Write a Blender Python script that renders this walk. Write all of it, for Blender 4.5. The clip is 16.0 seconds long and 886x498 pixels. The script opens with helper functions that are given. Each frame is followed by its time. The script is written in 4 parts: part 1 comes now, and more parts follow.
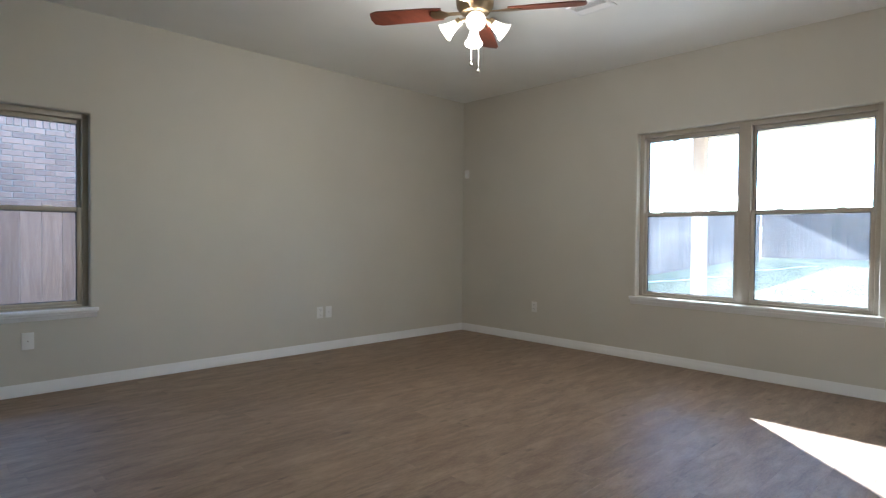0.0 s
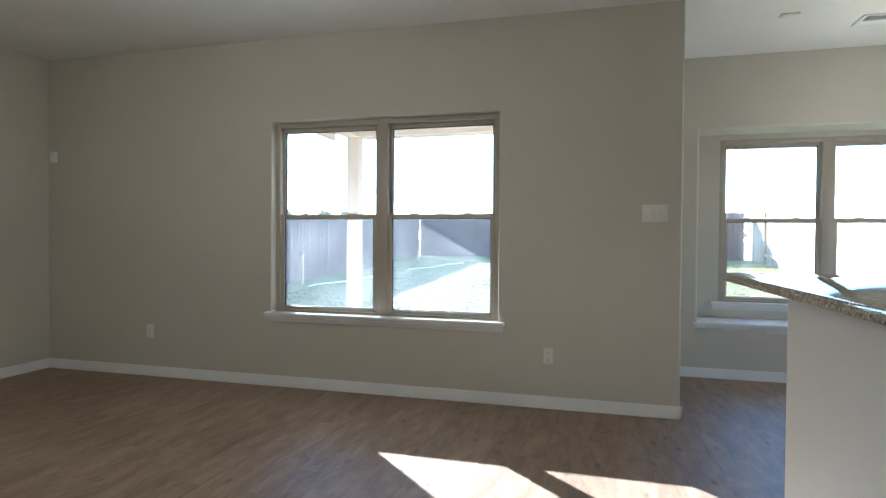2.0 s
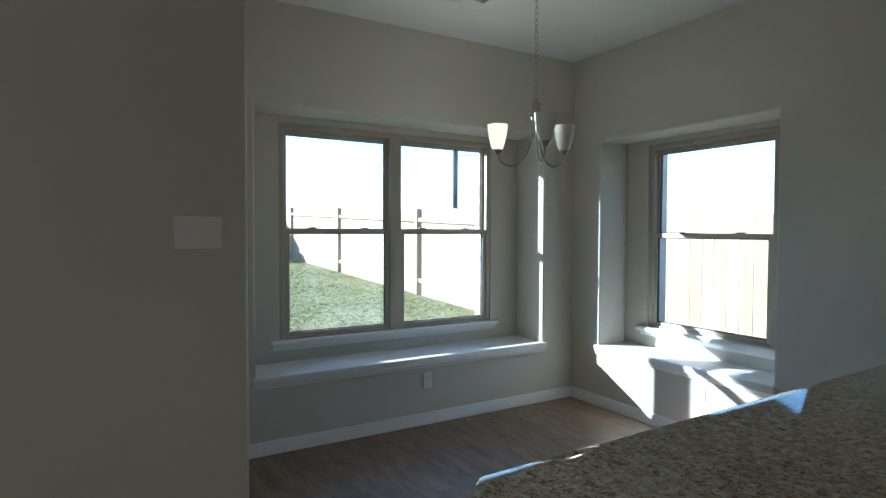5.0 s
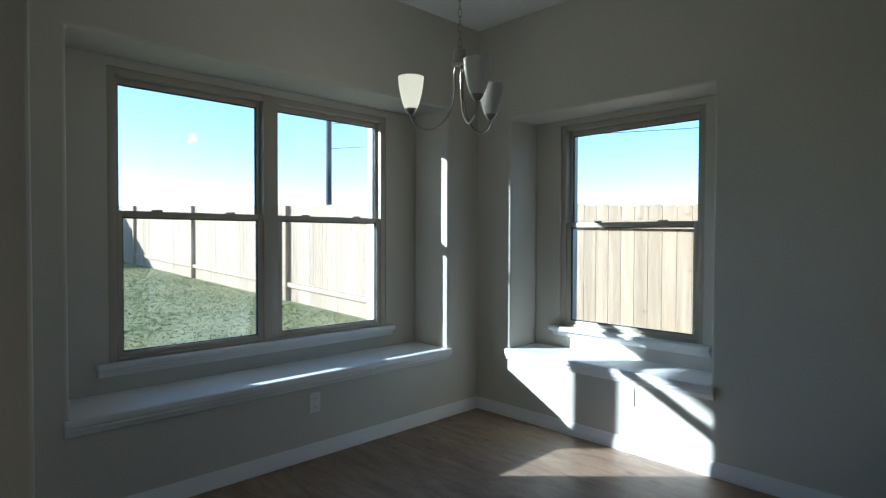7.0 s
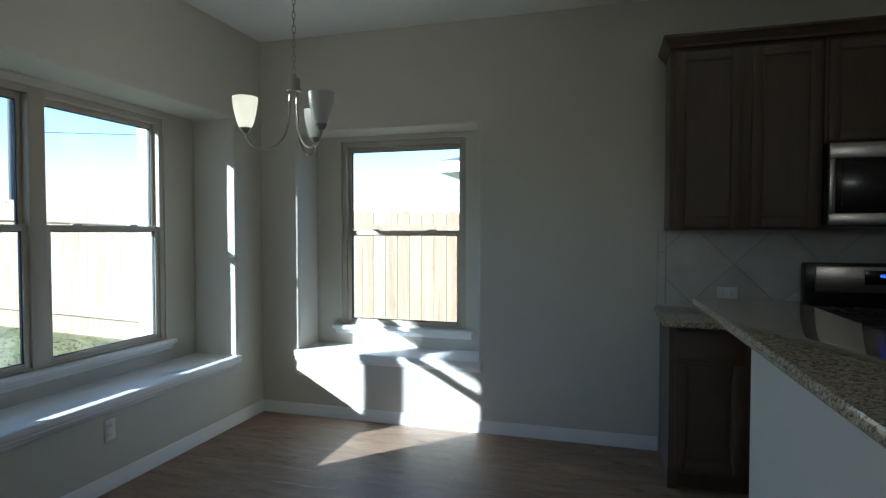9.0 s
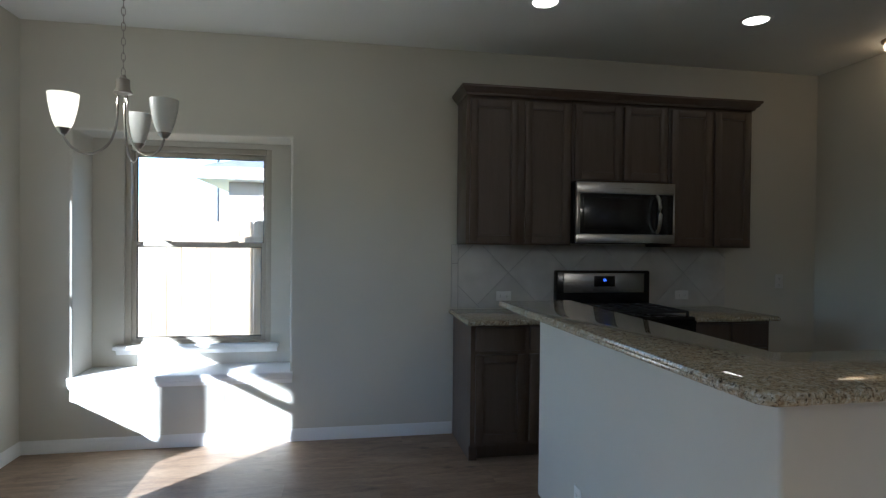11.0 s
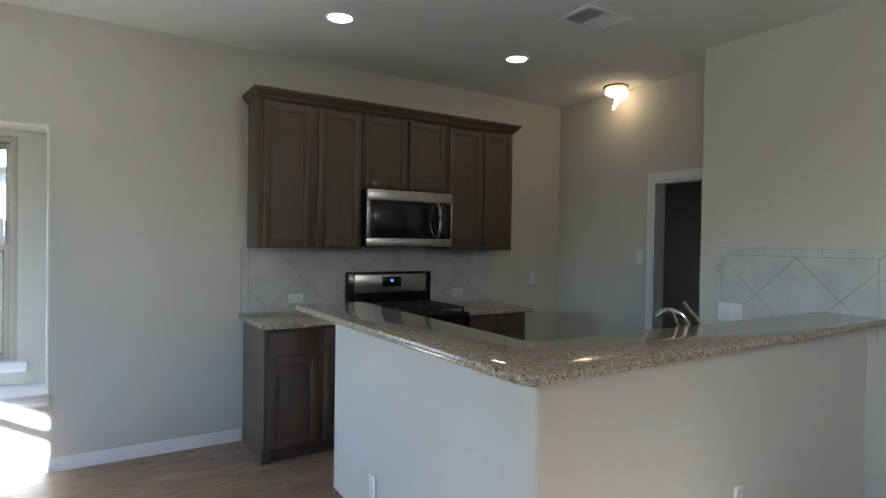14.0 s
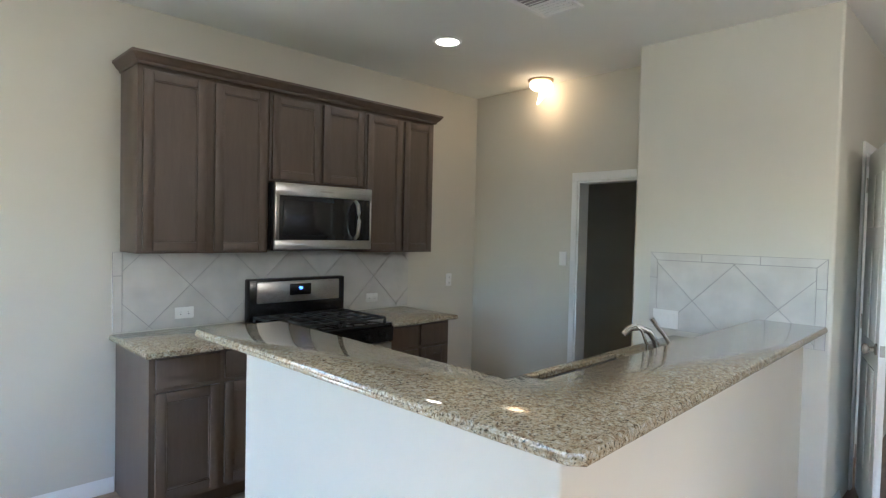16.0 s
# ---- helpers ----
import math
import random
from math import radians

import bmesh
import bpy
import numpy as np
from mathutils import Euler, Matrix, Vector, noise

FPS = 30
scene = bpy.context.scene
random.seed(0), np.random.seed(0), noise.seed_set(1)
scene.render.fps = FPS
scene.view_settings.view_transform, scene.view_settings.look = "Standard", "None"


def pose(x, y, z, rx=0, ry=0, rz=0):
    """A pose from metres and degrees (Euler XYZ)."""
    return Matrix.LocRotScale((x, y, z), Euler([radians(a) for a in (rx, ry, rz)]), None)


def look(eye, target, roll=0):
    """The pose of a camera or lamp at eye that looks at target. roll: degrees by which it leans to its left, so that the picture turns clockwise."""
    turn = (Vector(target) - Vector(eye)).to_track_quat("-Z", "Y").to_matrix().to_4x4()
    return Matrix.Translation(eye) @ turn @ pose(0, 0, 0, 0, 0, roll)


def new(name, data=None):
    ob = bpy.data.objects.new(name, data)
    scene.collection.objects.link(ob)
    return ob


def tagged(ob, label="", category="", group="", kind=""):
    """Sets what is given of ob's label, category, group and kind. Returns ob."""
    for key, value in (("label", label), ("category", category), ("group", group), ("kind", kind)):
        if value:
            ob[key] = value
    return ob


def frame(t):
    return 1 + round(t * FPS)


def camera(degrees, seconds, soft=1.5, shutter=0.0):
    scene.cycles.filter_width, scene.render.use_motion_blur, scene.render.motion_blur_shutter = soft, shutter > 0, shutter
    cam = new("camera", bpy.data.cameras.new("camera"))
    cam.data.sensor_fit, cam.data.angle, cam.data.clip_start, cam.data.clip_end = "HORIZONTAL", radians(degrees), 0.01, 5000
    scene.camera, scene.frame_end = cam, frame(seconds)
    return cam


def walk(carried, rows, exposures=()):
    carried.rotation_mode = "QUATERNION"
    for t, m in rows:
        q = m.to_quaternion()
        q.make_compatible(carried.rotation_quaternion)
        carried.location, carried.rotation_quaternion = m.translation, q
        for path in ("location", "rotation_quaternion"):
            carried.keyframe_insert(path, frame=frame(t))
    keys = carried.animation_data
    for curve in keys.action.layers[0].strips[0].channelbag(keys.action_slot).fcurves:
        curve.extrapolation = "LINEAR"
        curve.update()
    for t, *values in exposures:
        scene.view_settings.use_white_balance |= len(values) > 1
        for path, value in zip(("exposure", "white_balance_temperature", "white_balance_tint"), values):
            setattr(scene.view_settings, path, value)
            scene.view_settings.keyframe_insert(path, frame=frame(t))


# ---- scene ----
cam = camera(76.2, 16.0, soft=1.25)
PATH = [
    (0, (0.02, 0.079, 1.15), (1.406, 1.52, 1.109), 0.5),
    (0.5, (0.219, 0.117, 1.13), (1.758, 1.393, 1.093), 0.5),
    (1, (0.459, 0.125, 1.131), (2.155, 1.185, 1.092), 0.5),
    (1.5, (0.71, 0.157, 1.161), (2.557, 0.923, 1.128), 0.5),
    (2, (1.0, 0.155, 1.211), (2.932, 0.67, 1.175), 0.4),
    (2.5, (1.3, 0.184, 1.247), (3.283, 0.444, 1.207), 0.4),
    (3, (1.609, 0.163, 1.321), (3.609, 0.152, 1.278), 0.4),
    (3.5, (1.959, 0.154, 1.341), (3.931, -0.181, 1.293), 0.5),
    (4, (2.276, 0.091, 1.379), (4.203, -0.443, 1.319), 0.5),
    (4.5, (2.587, 0.08, 1.417), (4.412, -0.734, 1.353), 0.3),
    (7, (3.552, -0.198, 1.29), (4.984, -1.593, 1.246), 0.2),
    (7.5, (3.685, -0.106, 1.289), (4.959, -1.647, 1.247), 0.0),
    (8, (3.79, 0.051, 1.338), (4.833, -1.654, 1.288), 0.1),
    (8.5, (3.869, 0.239, 1.352), (4.659, -1.597, 1.299), 0.1),
    (9, (3.861, 0.424, 1.378), (4.422, -1.495, 1.319), 0.0),
    (11.5, (4.472, 0.769, 1.41), (3.937, -1.158, 1.398), 0.7),
    (12, (4.516, 0.81, 1.42), (3.83, -1.068, 1.407), 0.8),
    (12.5, (4.537, 0.832, 1.435), (3.716, -0.992, 1.417), 0.8),
    (13, (4.533, 0.847, 1.443), (3.61, -0.926, 1.422), 0.8),
    (13.5, (4.53, 0.856, 1.452), (3.533, -0.877, 1.427), 0.9),
    (14, (4.5, 0.858, 1.463), (3.435, -0.835, 1.434), 0.9),
    (14.5, (4.451, 0.829, 1.485), (3.311, -0.814, 1.451), 1.0),
    (15, (4.402, 0.732, 1.507), (3.191, -0.86, 1.465), 1.0),
    (15.5, (4.435, 0.544, 1.539), (3.143, -0.982, 1.487), 1.1),
    (16, (4.494, 0.284, 1.55), (3.088, -1.137, 1.49), 1.3),
]
walk(cam, [(t, look(eye, target, roll)) for t, eye, target, roll in PATH],
     exposures=[(0, 4.04, 5000, 9), (2, 3.74, 5000, 7), (3.5, 3.19, 4960, 6), (4.5, 2.74, 4920, 4), (7, 2.01, 4830, 1), (8, 2.01, 4830, 1), (9, 2.28, 4850, 2), (11.5, 3.12, 4990, 9), (13, 3.52, 5000, 10), (14.5, 4.28, 5020, 9), (15, 4.48, 5030, 9), (15.5, 4.73, 5040, 9), (16, 5.01, 5040, 9)])

# ---- world and sun ----
SUN = Vector((1.0, 1.035, 0.555)).normalized()
world = bpy.data.worlds.new("sky")
scene.world = world
world.use_nodes = True
wn = world.node_tree
sky = wn.nodes.new("ShaderNodeTexSky")
sky.sky_type = "NISHITA"
sky.sun_disc = False
sky.dust_density = 0.05
sky.ozone_density = 1.6
sky.sun_elevation = math.asin(SUN.z)
sky.sun_rotation = math.atan2(SUN.x, SUN.y)
wn.nodes["Background"].inputs["Strength"].default_value = 0.10
wn.links.new(sky.outputs["Color"], wn.nodes["Background"].inputs["Color"])
sun = new("sun", bpy.data.lights.new("sun", "SUN"))
sun.data.energy, sun.data.angle, sun.data.color = 3.2, radians(0.6), (1.0, 0.93, 0.82)
sun.matrix_world = look(SUN * 40, (0, 0, 0))


# ---- materials ----
def nodes_of(name):
    m = bpy.data.materials.new(name)
    m.use_nodes = True
    return m, m.node_tree, m.node_tree.nodes["Principled BSDF"]


def add(nt, kind, **values):
    n = nt.nodes.new(kind)
    for k, v in values.items():
        n.inputs[k.replace("_", " ")].default_value = v
    return n


def ramp(nt, source, stops):
    r = nt.nodes.new("ShaderNodeValToRGB")
    while len(r.color_ramp.elements) < len(stops):
        r.color_ramp.elements.new(0.5)
    for e, (p, c) in zip(r.color_ramp.elements, stops):
        e.position, e.color = p, (*c, 1)
    nt.links.new(source, r.inputs["Fac"])
    return r


def coords(nt, scale=(1, 1, 1), shift=None):
    tc = nt.nodes.new("ShaderNodeTexCoord")
    mp = nt.nodes.new("ShaderNodeMapping")
    mp.inputs["Scale"].default_value = scale
    nt.links.new(tc.outputs["Object"], mp.inputs["Vector"])
    if shift is not None:
        nt.links.new(shift, mp.inputs["Location"])
    return mp.outputs["Vector"]


def painted(name, colour, rough=0.6, vary=0.06, grain=260.0, bump=0.05, large=1.3, metallic=0.0, stretch=(1, 1, 1), random_vary=0.0):
    """A painted or plain surface: colour drifts at a large scale and a fine one, with fine relief."""
    m, nt, b = nodes_of(name)
    v = coords(nt, stretch)
    big = add(nt, "ShaderNodeTexNoise", Scale=large, Detail=4.0)
    fine = add(nt, "ShaderNodeTexNoise", Scale=grain, Detail=3.0)
    for n in (big, fine):
        nt.links.new(v, n.inputs["Vector"])
    lo = tuple(c * (1 - vary) for c in colour)
    hi = tuple(min(1, c * (1 + vary)) for c in colour)
    r = ramp(nt, big.outputs["Fac"], [(0.3, lo), (0.7, hi)])
    out = r.outputs["Color"]
    if random_vary:
        info = nt.nodes.new("ShaderNodeObjectInfo")
        hsv = nt.nodes.new("ShaderNodeHueSaturation")
        mr = add(nt, "ShaderNodeMapRange", To_Min=1 - random_vary, To_Max=1 + random_vary)
        nt.links.new(info.outputs["Random"], mr.inputs["Value"])
        nt.links.new(mr.outputs["Result"], hsv.inputs["Value"])
        nt.links.new(out, hsv.inputs["Color"])
        out = hsv.outputs["Color"]
    nt.links.new(out, b.inputs["Base Color"])
    rr = add(nt, "ShaderNodeMapRange", To_Min=rough * 0.88, To_Max=min(1.0, rough * 1.12))
    nt.links.new(fine.outputs["Fac"], rr.inputs["Value"])
    nt.links.new(rr.outputs["Result"], b.inputs["Roughness"])
    b.inputs["Metallic"].default_value = metallic
    bp = add(nt, "ShaderNodeBump", Strength=bump, Distance=0.002)
    nt.links.new(fine.outputs["Fac"], bp.inputs["Height"])
    nt.links.new(bp.outputs["Normal"], b.inputs["Normal"])
    return m


def wood(name, dark, light, rough=0.4, along=(0.5, 9, 9), grain=3.0, bump=0.08, random_vary=0.12, knots=0.0):
    m, nt, b = nodes_of(name)
    info = nt.nodes.new("ShaderNodeObjectInfo")
    sc = nt.nodes.new("ShaderNodeVectorMath")
    sc.operation = "SCALE"
    sc.inputs[0].default_value = (31.0, 17.0, 9.0)
    nt.links.new(info.outputs["Random"], sc.inputs["Scale"])
    v = coords(nt, along, sc.outputs["Vector"])
    n1 = add(nt, "ShaderNodeTexNoise", Scale=grain, Detail=8.0, Roughness=0.62, Distortion=0.6)
    n2 = add(nt, "ShaderNodeTexNoise", Scale=grain * 9, Detail=4.0, Roughness=0.6)
    for n in (n1, n2):
        nt.links.new(v, n.inputs["Vector"])
    mix = nt.nodes.new("ShaderNodeMath")
    mix.operation = "MULTIPLY_ADD"
    mix.inputs[1].default_value = 0.35
    nt.links.new(n2.outputs["Fac"], mix.inputs[0])
    nt.links.new(n1.outputs["Fac"], mix.inputs[2])
    r = ramp(nt, mix.outputs["Value"], [(0.42, dark), (0.66, tuple((a + c) / 2 for a, c in zip(dark, light))), (0.88, light)])
    out = r.outputs["Color"]
    if knots:
        vor = add(nt, "ShaderNodeTexVoronoi", Scale=1.0)
        kv = coords(nt, (3.2, 7.0, 7.0), sc.outputs["Vector"])
        nt.links.new(kv, vor.inputs["Vector"])
        kr = ramp(nt, vor.outputs["Distance"], [(0.03, (1 - knots,) * 3), (0.16, (1, 1, 1))])
        mm = nt.nodes.new("ShaderNodeMixRGB")
        mm.blend_type = "MULTIPLY"
        mm.inputs["Fac"].default_value = 1.0
        nt.links.new(out, mm.inputs["Color1"])
        nt.links.new(kr.outputs["Color"], mm.inputs["Color2"])
        out = mm.outputs["Color"]
    hsv = nt.nodes.new("ShaderNodeHueSaturation")
    mr = add(nt, "ShaderNodeMapRange", To_Min=1 - random_vary, To_Max=1 + random_vary)
    nt.links.new(info.outputs["Random"], mr.inputs["Value"])
    nt.links.new(mr.outputs["Result"], hsv.inputs["Value"])
    nt.links.new(out, hsv.inputs["Color"])
    nt.links.new(hsv.outputs["Color"], b.inputs["Base Color"])
    rr = add(nt, "ShaderNodeMapRange", To_Min=rough * 0.8, To_Max=min(1, rough * 1.25))
    nt.links.new(n1.outputs["Fac"], rr.inputs["Value"])
    nt.links.new(rr.outputs["Result"], b.inputs["Roughness"])
    bp = add(nt, "ShaderNodeBump", Strength=bump, Distance=0.003)
    nt.links.new(mix.outputs["Value"], bp.inputs["Height"])
    nt.links.new(bp.outputs["Normal"], b.inputs["Normal"])
    return m


def granite_stone():
    m, nt, b = nodes_of("granite")
    v = coords(nt)
    blotch = add(nt, "ShaderNodeTexNoise", Scale=62.0, Detail=6.0, Roughness=0.68, Distortion=0.9)
    speck = add(nt, "ShaderNodeTexNoise", Scale=120.0, Detail=5.0, Roughness=0.72, Distortion=0.7)
    cell = add(nt, "ShaderNodeTexVoronoi", Scale=200.0)
    for n in (blotch, speck, cell):
        nt.links.new(v, n.inputs["Vector"])
    base = ramp(nt, blotch.outputs["Fac"], [(0.34, (0.27, 0.19, 0.11)), (0.43, (0.41, 0.335, 0.225)), (0.52, (0.51, 0.455, 0.335)), (0.64, (0.62, 0.595, 0.51))])
    dark = ramp(nt, speck.outputs["Fac"], [(0.36, (0.05, 0.045, 0.04)), (0.42, (0.34, 0.32, 0.29)), (0.465, (1, 1, 1))])
    tint = ramp(nt, cell.outputs["Color"], [(0.1, (0.72, 0.70, 0.66)), (0.8, (1, 1, 1))])
    out = base.outputs["Color"]
    for r in (dark, tint):
        mm = nt.nodes.new("ShaderNodeMixRGB")
        mm.blend_type = "MULTIPLY"
        mm.inputs["Fac"].default_value = 1.0
        nt.links.new(out, mm.inputs["Color1"])
        nt.links.new(r.outputs["Color"], mm.inputs["Color2"])
        out = mm.outputs["Color"]
    nt.links.new(out, b.inputs["Base Color"])
    b.inputs["Roughness"].default_value = 0.055
    b.inputs["Coat Weight"].default_value = 0.04
    b.inputs["Coat Roughness"].default_value = 0.06
    return m


def clear_glass():
    m = bpy.data.materials.new("window_glass")
    m.use_nodes = True
    nt = m.node_tree
    nt.nodes.clear()
    out = nt.nodes.new("ShaderNodeOutputMaterial")
    mix = nt.nodes.new("ShaderNodeMixShader")
    clear = nt.nodes.new("ShaderNodeBsdfTransparent")
    clear.inputs["Color"].default_value = (0.89, 0.895, 0.89, 1)
    gloss = nt.nodes.new("ShaderNodeBsdfGlossy")
    gloss.inputs["Roughness"].default_value = 0.02
    fr = add(nt, "ShaderNodeFresnel", IOR=1.2)
    nt.links.new(fr.outputs["Fac"], mix.inputs["Fac"])
    nt.links.new(clear.outputs[0], mix.inputs[1])
    nt.links.new(gloss.outputs[0], mix.inputs[2])
    dust = nt.nodes.new("ShaderNodeBsdfTranslucent")
    dust.inputs["Color"].default_value = (0.9, 0.9, 0.88, 1)
    film = nt.nodes.new("ShaderNodeMixShader")
    v = coords(nt)
    n1 = add(nt, "ShaderNodeTexNoise", Scale=2.2, Detail=5.0, Roughness=0.6)
    nt.links.new(v, n1.inputs["Vector"])
    r = ramp(nt, n1.outputs["Fac"], [(0.40, (0.004,) * 3), (0.58, (0.016,) * 3), (0.75, (0.045,) * 3)])
    nt.links.new(r.outputs["Color"], film.inputs["Fac"])
    nt.links.new(mix.outputs[0], film.inputs[1])
    nt.links.new(dust.outputs[0], film.inputs[2])
    nt.links.new(film.outputs[0], out.inputs["Surface"])
    return m


def screen_mesh():
    """Insect screen: mostly open, its threads catch the light."""
    m, nt, b = nodes_of("insect_screen_mesh")
    b.inputs["Base Color"].default_value = (0.24, 0.25, 0.27, 1)
    b.inputs["Roughness"].default_value = 0.7
    v = coords(nt)
    n1 = add(nt, "ShaderNodeTexNoise", Scale=7.0, Detail=5.0, Roughness=0.7)
    nt.links.new(v, n1.inputs["Vector"])
    mr = add(nt, "ShaderNodeMapRange", To_Min=0.05, To_Max=0.10)
    nt.links.new(n1.outputs["Fac"], mr.inputs["Value"])
    nt.links.new(mr.outputs["Result"], b.inputs["Alpha"])
    tr = nt.nodes.new("ShaderNodeBsdfTranslucent")
    tr.inputs["Color"].default_value = (0.24, 0.25, 0.27, 1)
    clear = nt.nodes.new("ShaderNodeBsdfTransparent")
    mix, both = nt.nodes.new("ShaderNodeMixShader"), nt.nodes.new("ShaderNodeMixShader")
    nt.links.new(mr.outputs["Result"], mix.inputs["Fac"])
    nt.links.new(clear.outputs[0], mix.inputs[1])
    nt.links.new(tr.outputs[0], mix.inputs[2])
    both.inputs["Fac"].default_value = 0.7
    nt.links.new(b.outputs[0], both.inputs[1])
    nt.links.new(mix.outputs[0], both.inputs[2])
    nt.links.new(both.outputs[0], nt.nodes["Material Output"].inputs["Surface"])
    return m


def glowing(name, colour, strength, base=(0.8, 0.78, 0.72)):
    m, nt, b = nodes_of(name)
    v = coords(nt)
    n = add(nt, "ShaderNodeTexNoise", Scale=9.0, Detail=3.0)
    nt.links.new(v, n.inputs["Vector"])
    r = ramp(nt, n.outputs["Fac"], [(0.2, tuple(c * 0.85 for c in colour)), (0.8, colour)])
    nt.links.new(r.outputs["Color"], b.inputs["Emission Color"])
    b.inputs["Base Color"].default_value = (*base, 1)
    b.inputs["Emission Strength"].default_value = strength
    b.inputs["Roughness"].default_value = 0.4
    return m


WALL = painted("greige_wall_paint", (0.60, 0.575, 0.50), 0.62, 0.03, 180, 0.10)
CEIL = painted("ceiling_paint", (0.82, 0.82, 0.785), 0.8, 0.03, 120, 0.25)
TRIM = painted("white_trim_paint", (0.80, 0.80, 0.79), 0.38, 0.03, 90, 0.03)
PLASTIC = painted("white_plastic", (0.78, 0.77, 0.74), 0.3, 0.02, 90, 0.01)
VENTBACK = painted("vent_throat", (0.34, 0.34, 0.34), 0.7, 0.1, 90, 0.01)
SLOT = painted("dark_slot", (0.03, 0.03, 0.03), 0.6, 0.1, 90, 0.01)
FRAME = painted("tan_vinyl", (0.46, 0.42, 0.34), 0.42, 0.05, 120, 0.03)
GASKET = painted("black_gasket", (0.03, 0.03, 0.03), 0.6, 0.1, 90, 0.01)
GLASS = clear_glass()
GRANITE = granite_stone()
MESH = screen_mesh()
CABINET = wood("dark_stained_wood", (0.082, 0.058, 0.043), (0.108, 0.078, 0.058), 0.42, (7, 7, 0.8), 3.0, 0.05, 0.05)
VINYL = wood("vinyl_plank", (0.155, 0.10, 0.066), (0.36, 0.265, 0.18), 0.48, (2.2, 8, 8), 1.5, 0.10, 0.05, 0.45)
STEEL = painted("stainless_steel", (0.56, 0.55, 0.53), 0.28, 0.04, 60, 0.03, 2.0, 1.0, (1, 1, 40))
NICKEL = painted("brushed_nickel", (0.40, 0.375, 0.34), 0.3, 0.05, 200, 0.02, 8.0, 1.0)
CHROME = painted("chrome", (0.75, 0.75, 0.76), 0.08, 0.02, 60, 0.0, 3.0, 1.0)
BRONZE = painted("antique_brass", (0.34, 0.26, 0.16), 0.32, 0.12, 120, 0.03, 12.0, 1.0)
BLACK = painted("black_enamel", (0.012, 0.012, 0.013), 0.18, 0.1, 90, 0.02)
IRON = painted("cast_iron", (0.02, 0.02, 0.02), 0.6, 0.15, 160, 0.2)
DARKGLASS = painted("dark_oven_glass", (0.015, 0.015, 0.017), 0.08, 0.1, 60, 0.0)
CHERRY = wood("cherry_blade_wood", (0.07, 0.018, 0.010), (0.16, 0.045, 0.024), 0.3, (1.0, 12, 12), 3.0, 0.04, 0.08)
FROST = painted("frosted_glass", (0.80, 0.82, 0.80), 0.35, 0.05, 60, 0.03)
LIT = glowing("lit_frosted_glass", (1.0, 0.80, 0.50), 0.22)
LITWARM = glowing("lit_warm_shade", (1.0, 0.68, 0.34), 0.36)
CANLENS = glowing("can_lens", (1.0, 0.84, 0.60), 1.5)
TILE = painted("ceramic_tile", (0.56, 0.54, 0.50), 0.32, 0.10, 50, 0.05, 6.0, 0.0, (1, 1, 1), 0.05)
GROUT = painted("grout", (0.36, 0.35, 0.33), 0.9, 0.1, 200, 0.2)
DOORPAINT = painted("white_door_paint", (0.78, 0.78, 0.76), 0.4, 0.03, 90, 0.05)
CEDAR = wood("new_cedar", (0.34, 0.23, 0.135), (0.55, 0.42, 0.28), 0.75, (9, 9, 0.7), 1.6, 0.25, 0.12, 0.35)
# Darker cedar: the shade on the north and east fences is in its colour.
SHADECEDAR = wood("shaded_cedar", (0.12, 0.075, 0.062), (0.24, 0.165, 0.135), 0.8, (9, 9, 0.7), 1.6, 0.25, 0.14, 0.3)
BRICK = painted("brick", (0.28, 0.18, 0.14), 0.85, 0.22, 70, 0.5, 4.0, 0.0, (1, 1, 1), 0.28)
MORTAR = painted("mortar", (0.34, 0.31, 0.28), 0.95, 0.1, 120, 0.4)
STUCCO = painted("cream_siding", (0.52, 0.42, 0.35), 0.8, 0.05, 90, 0.2)
SHINGLE = painted("roof_shingle", (0.20, 0.19, 0.19), 0.9, 0.2, 30, 0.6, 3.0)
CONCRETE = painted("concrete", (0.45, 0.43, 0.40), 0.9, 0.1, 60, 0.3)
POLE = painted("dark_steel_pole", (0.05, 0.045, 0.05), 0.6, 0.1, 60, 0.1)
BARK = painted("bark", (0.10, 0.075, 0.06), 0.9, 0.2, 30, 0.5)
# Leaf colour lightened to carry the haze of distance.
LEAF = painted("hazed_tree_leaves", (0.20, 0.205, 0.14), 0.8, 0.3, 20, 0.2, 2.0)
LED = glowing("blue_led", (0.1, 0.2, 1.0), 0.35, (0.02, 0.02, 0.05))


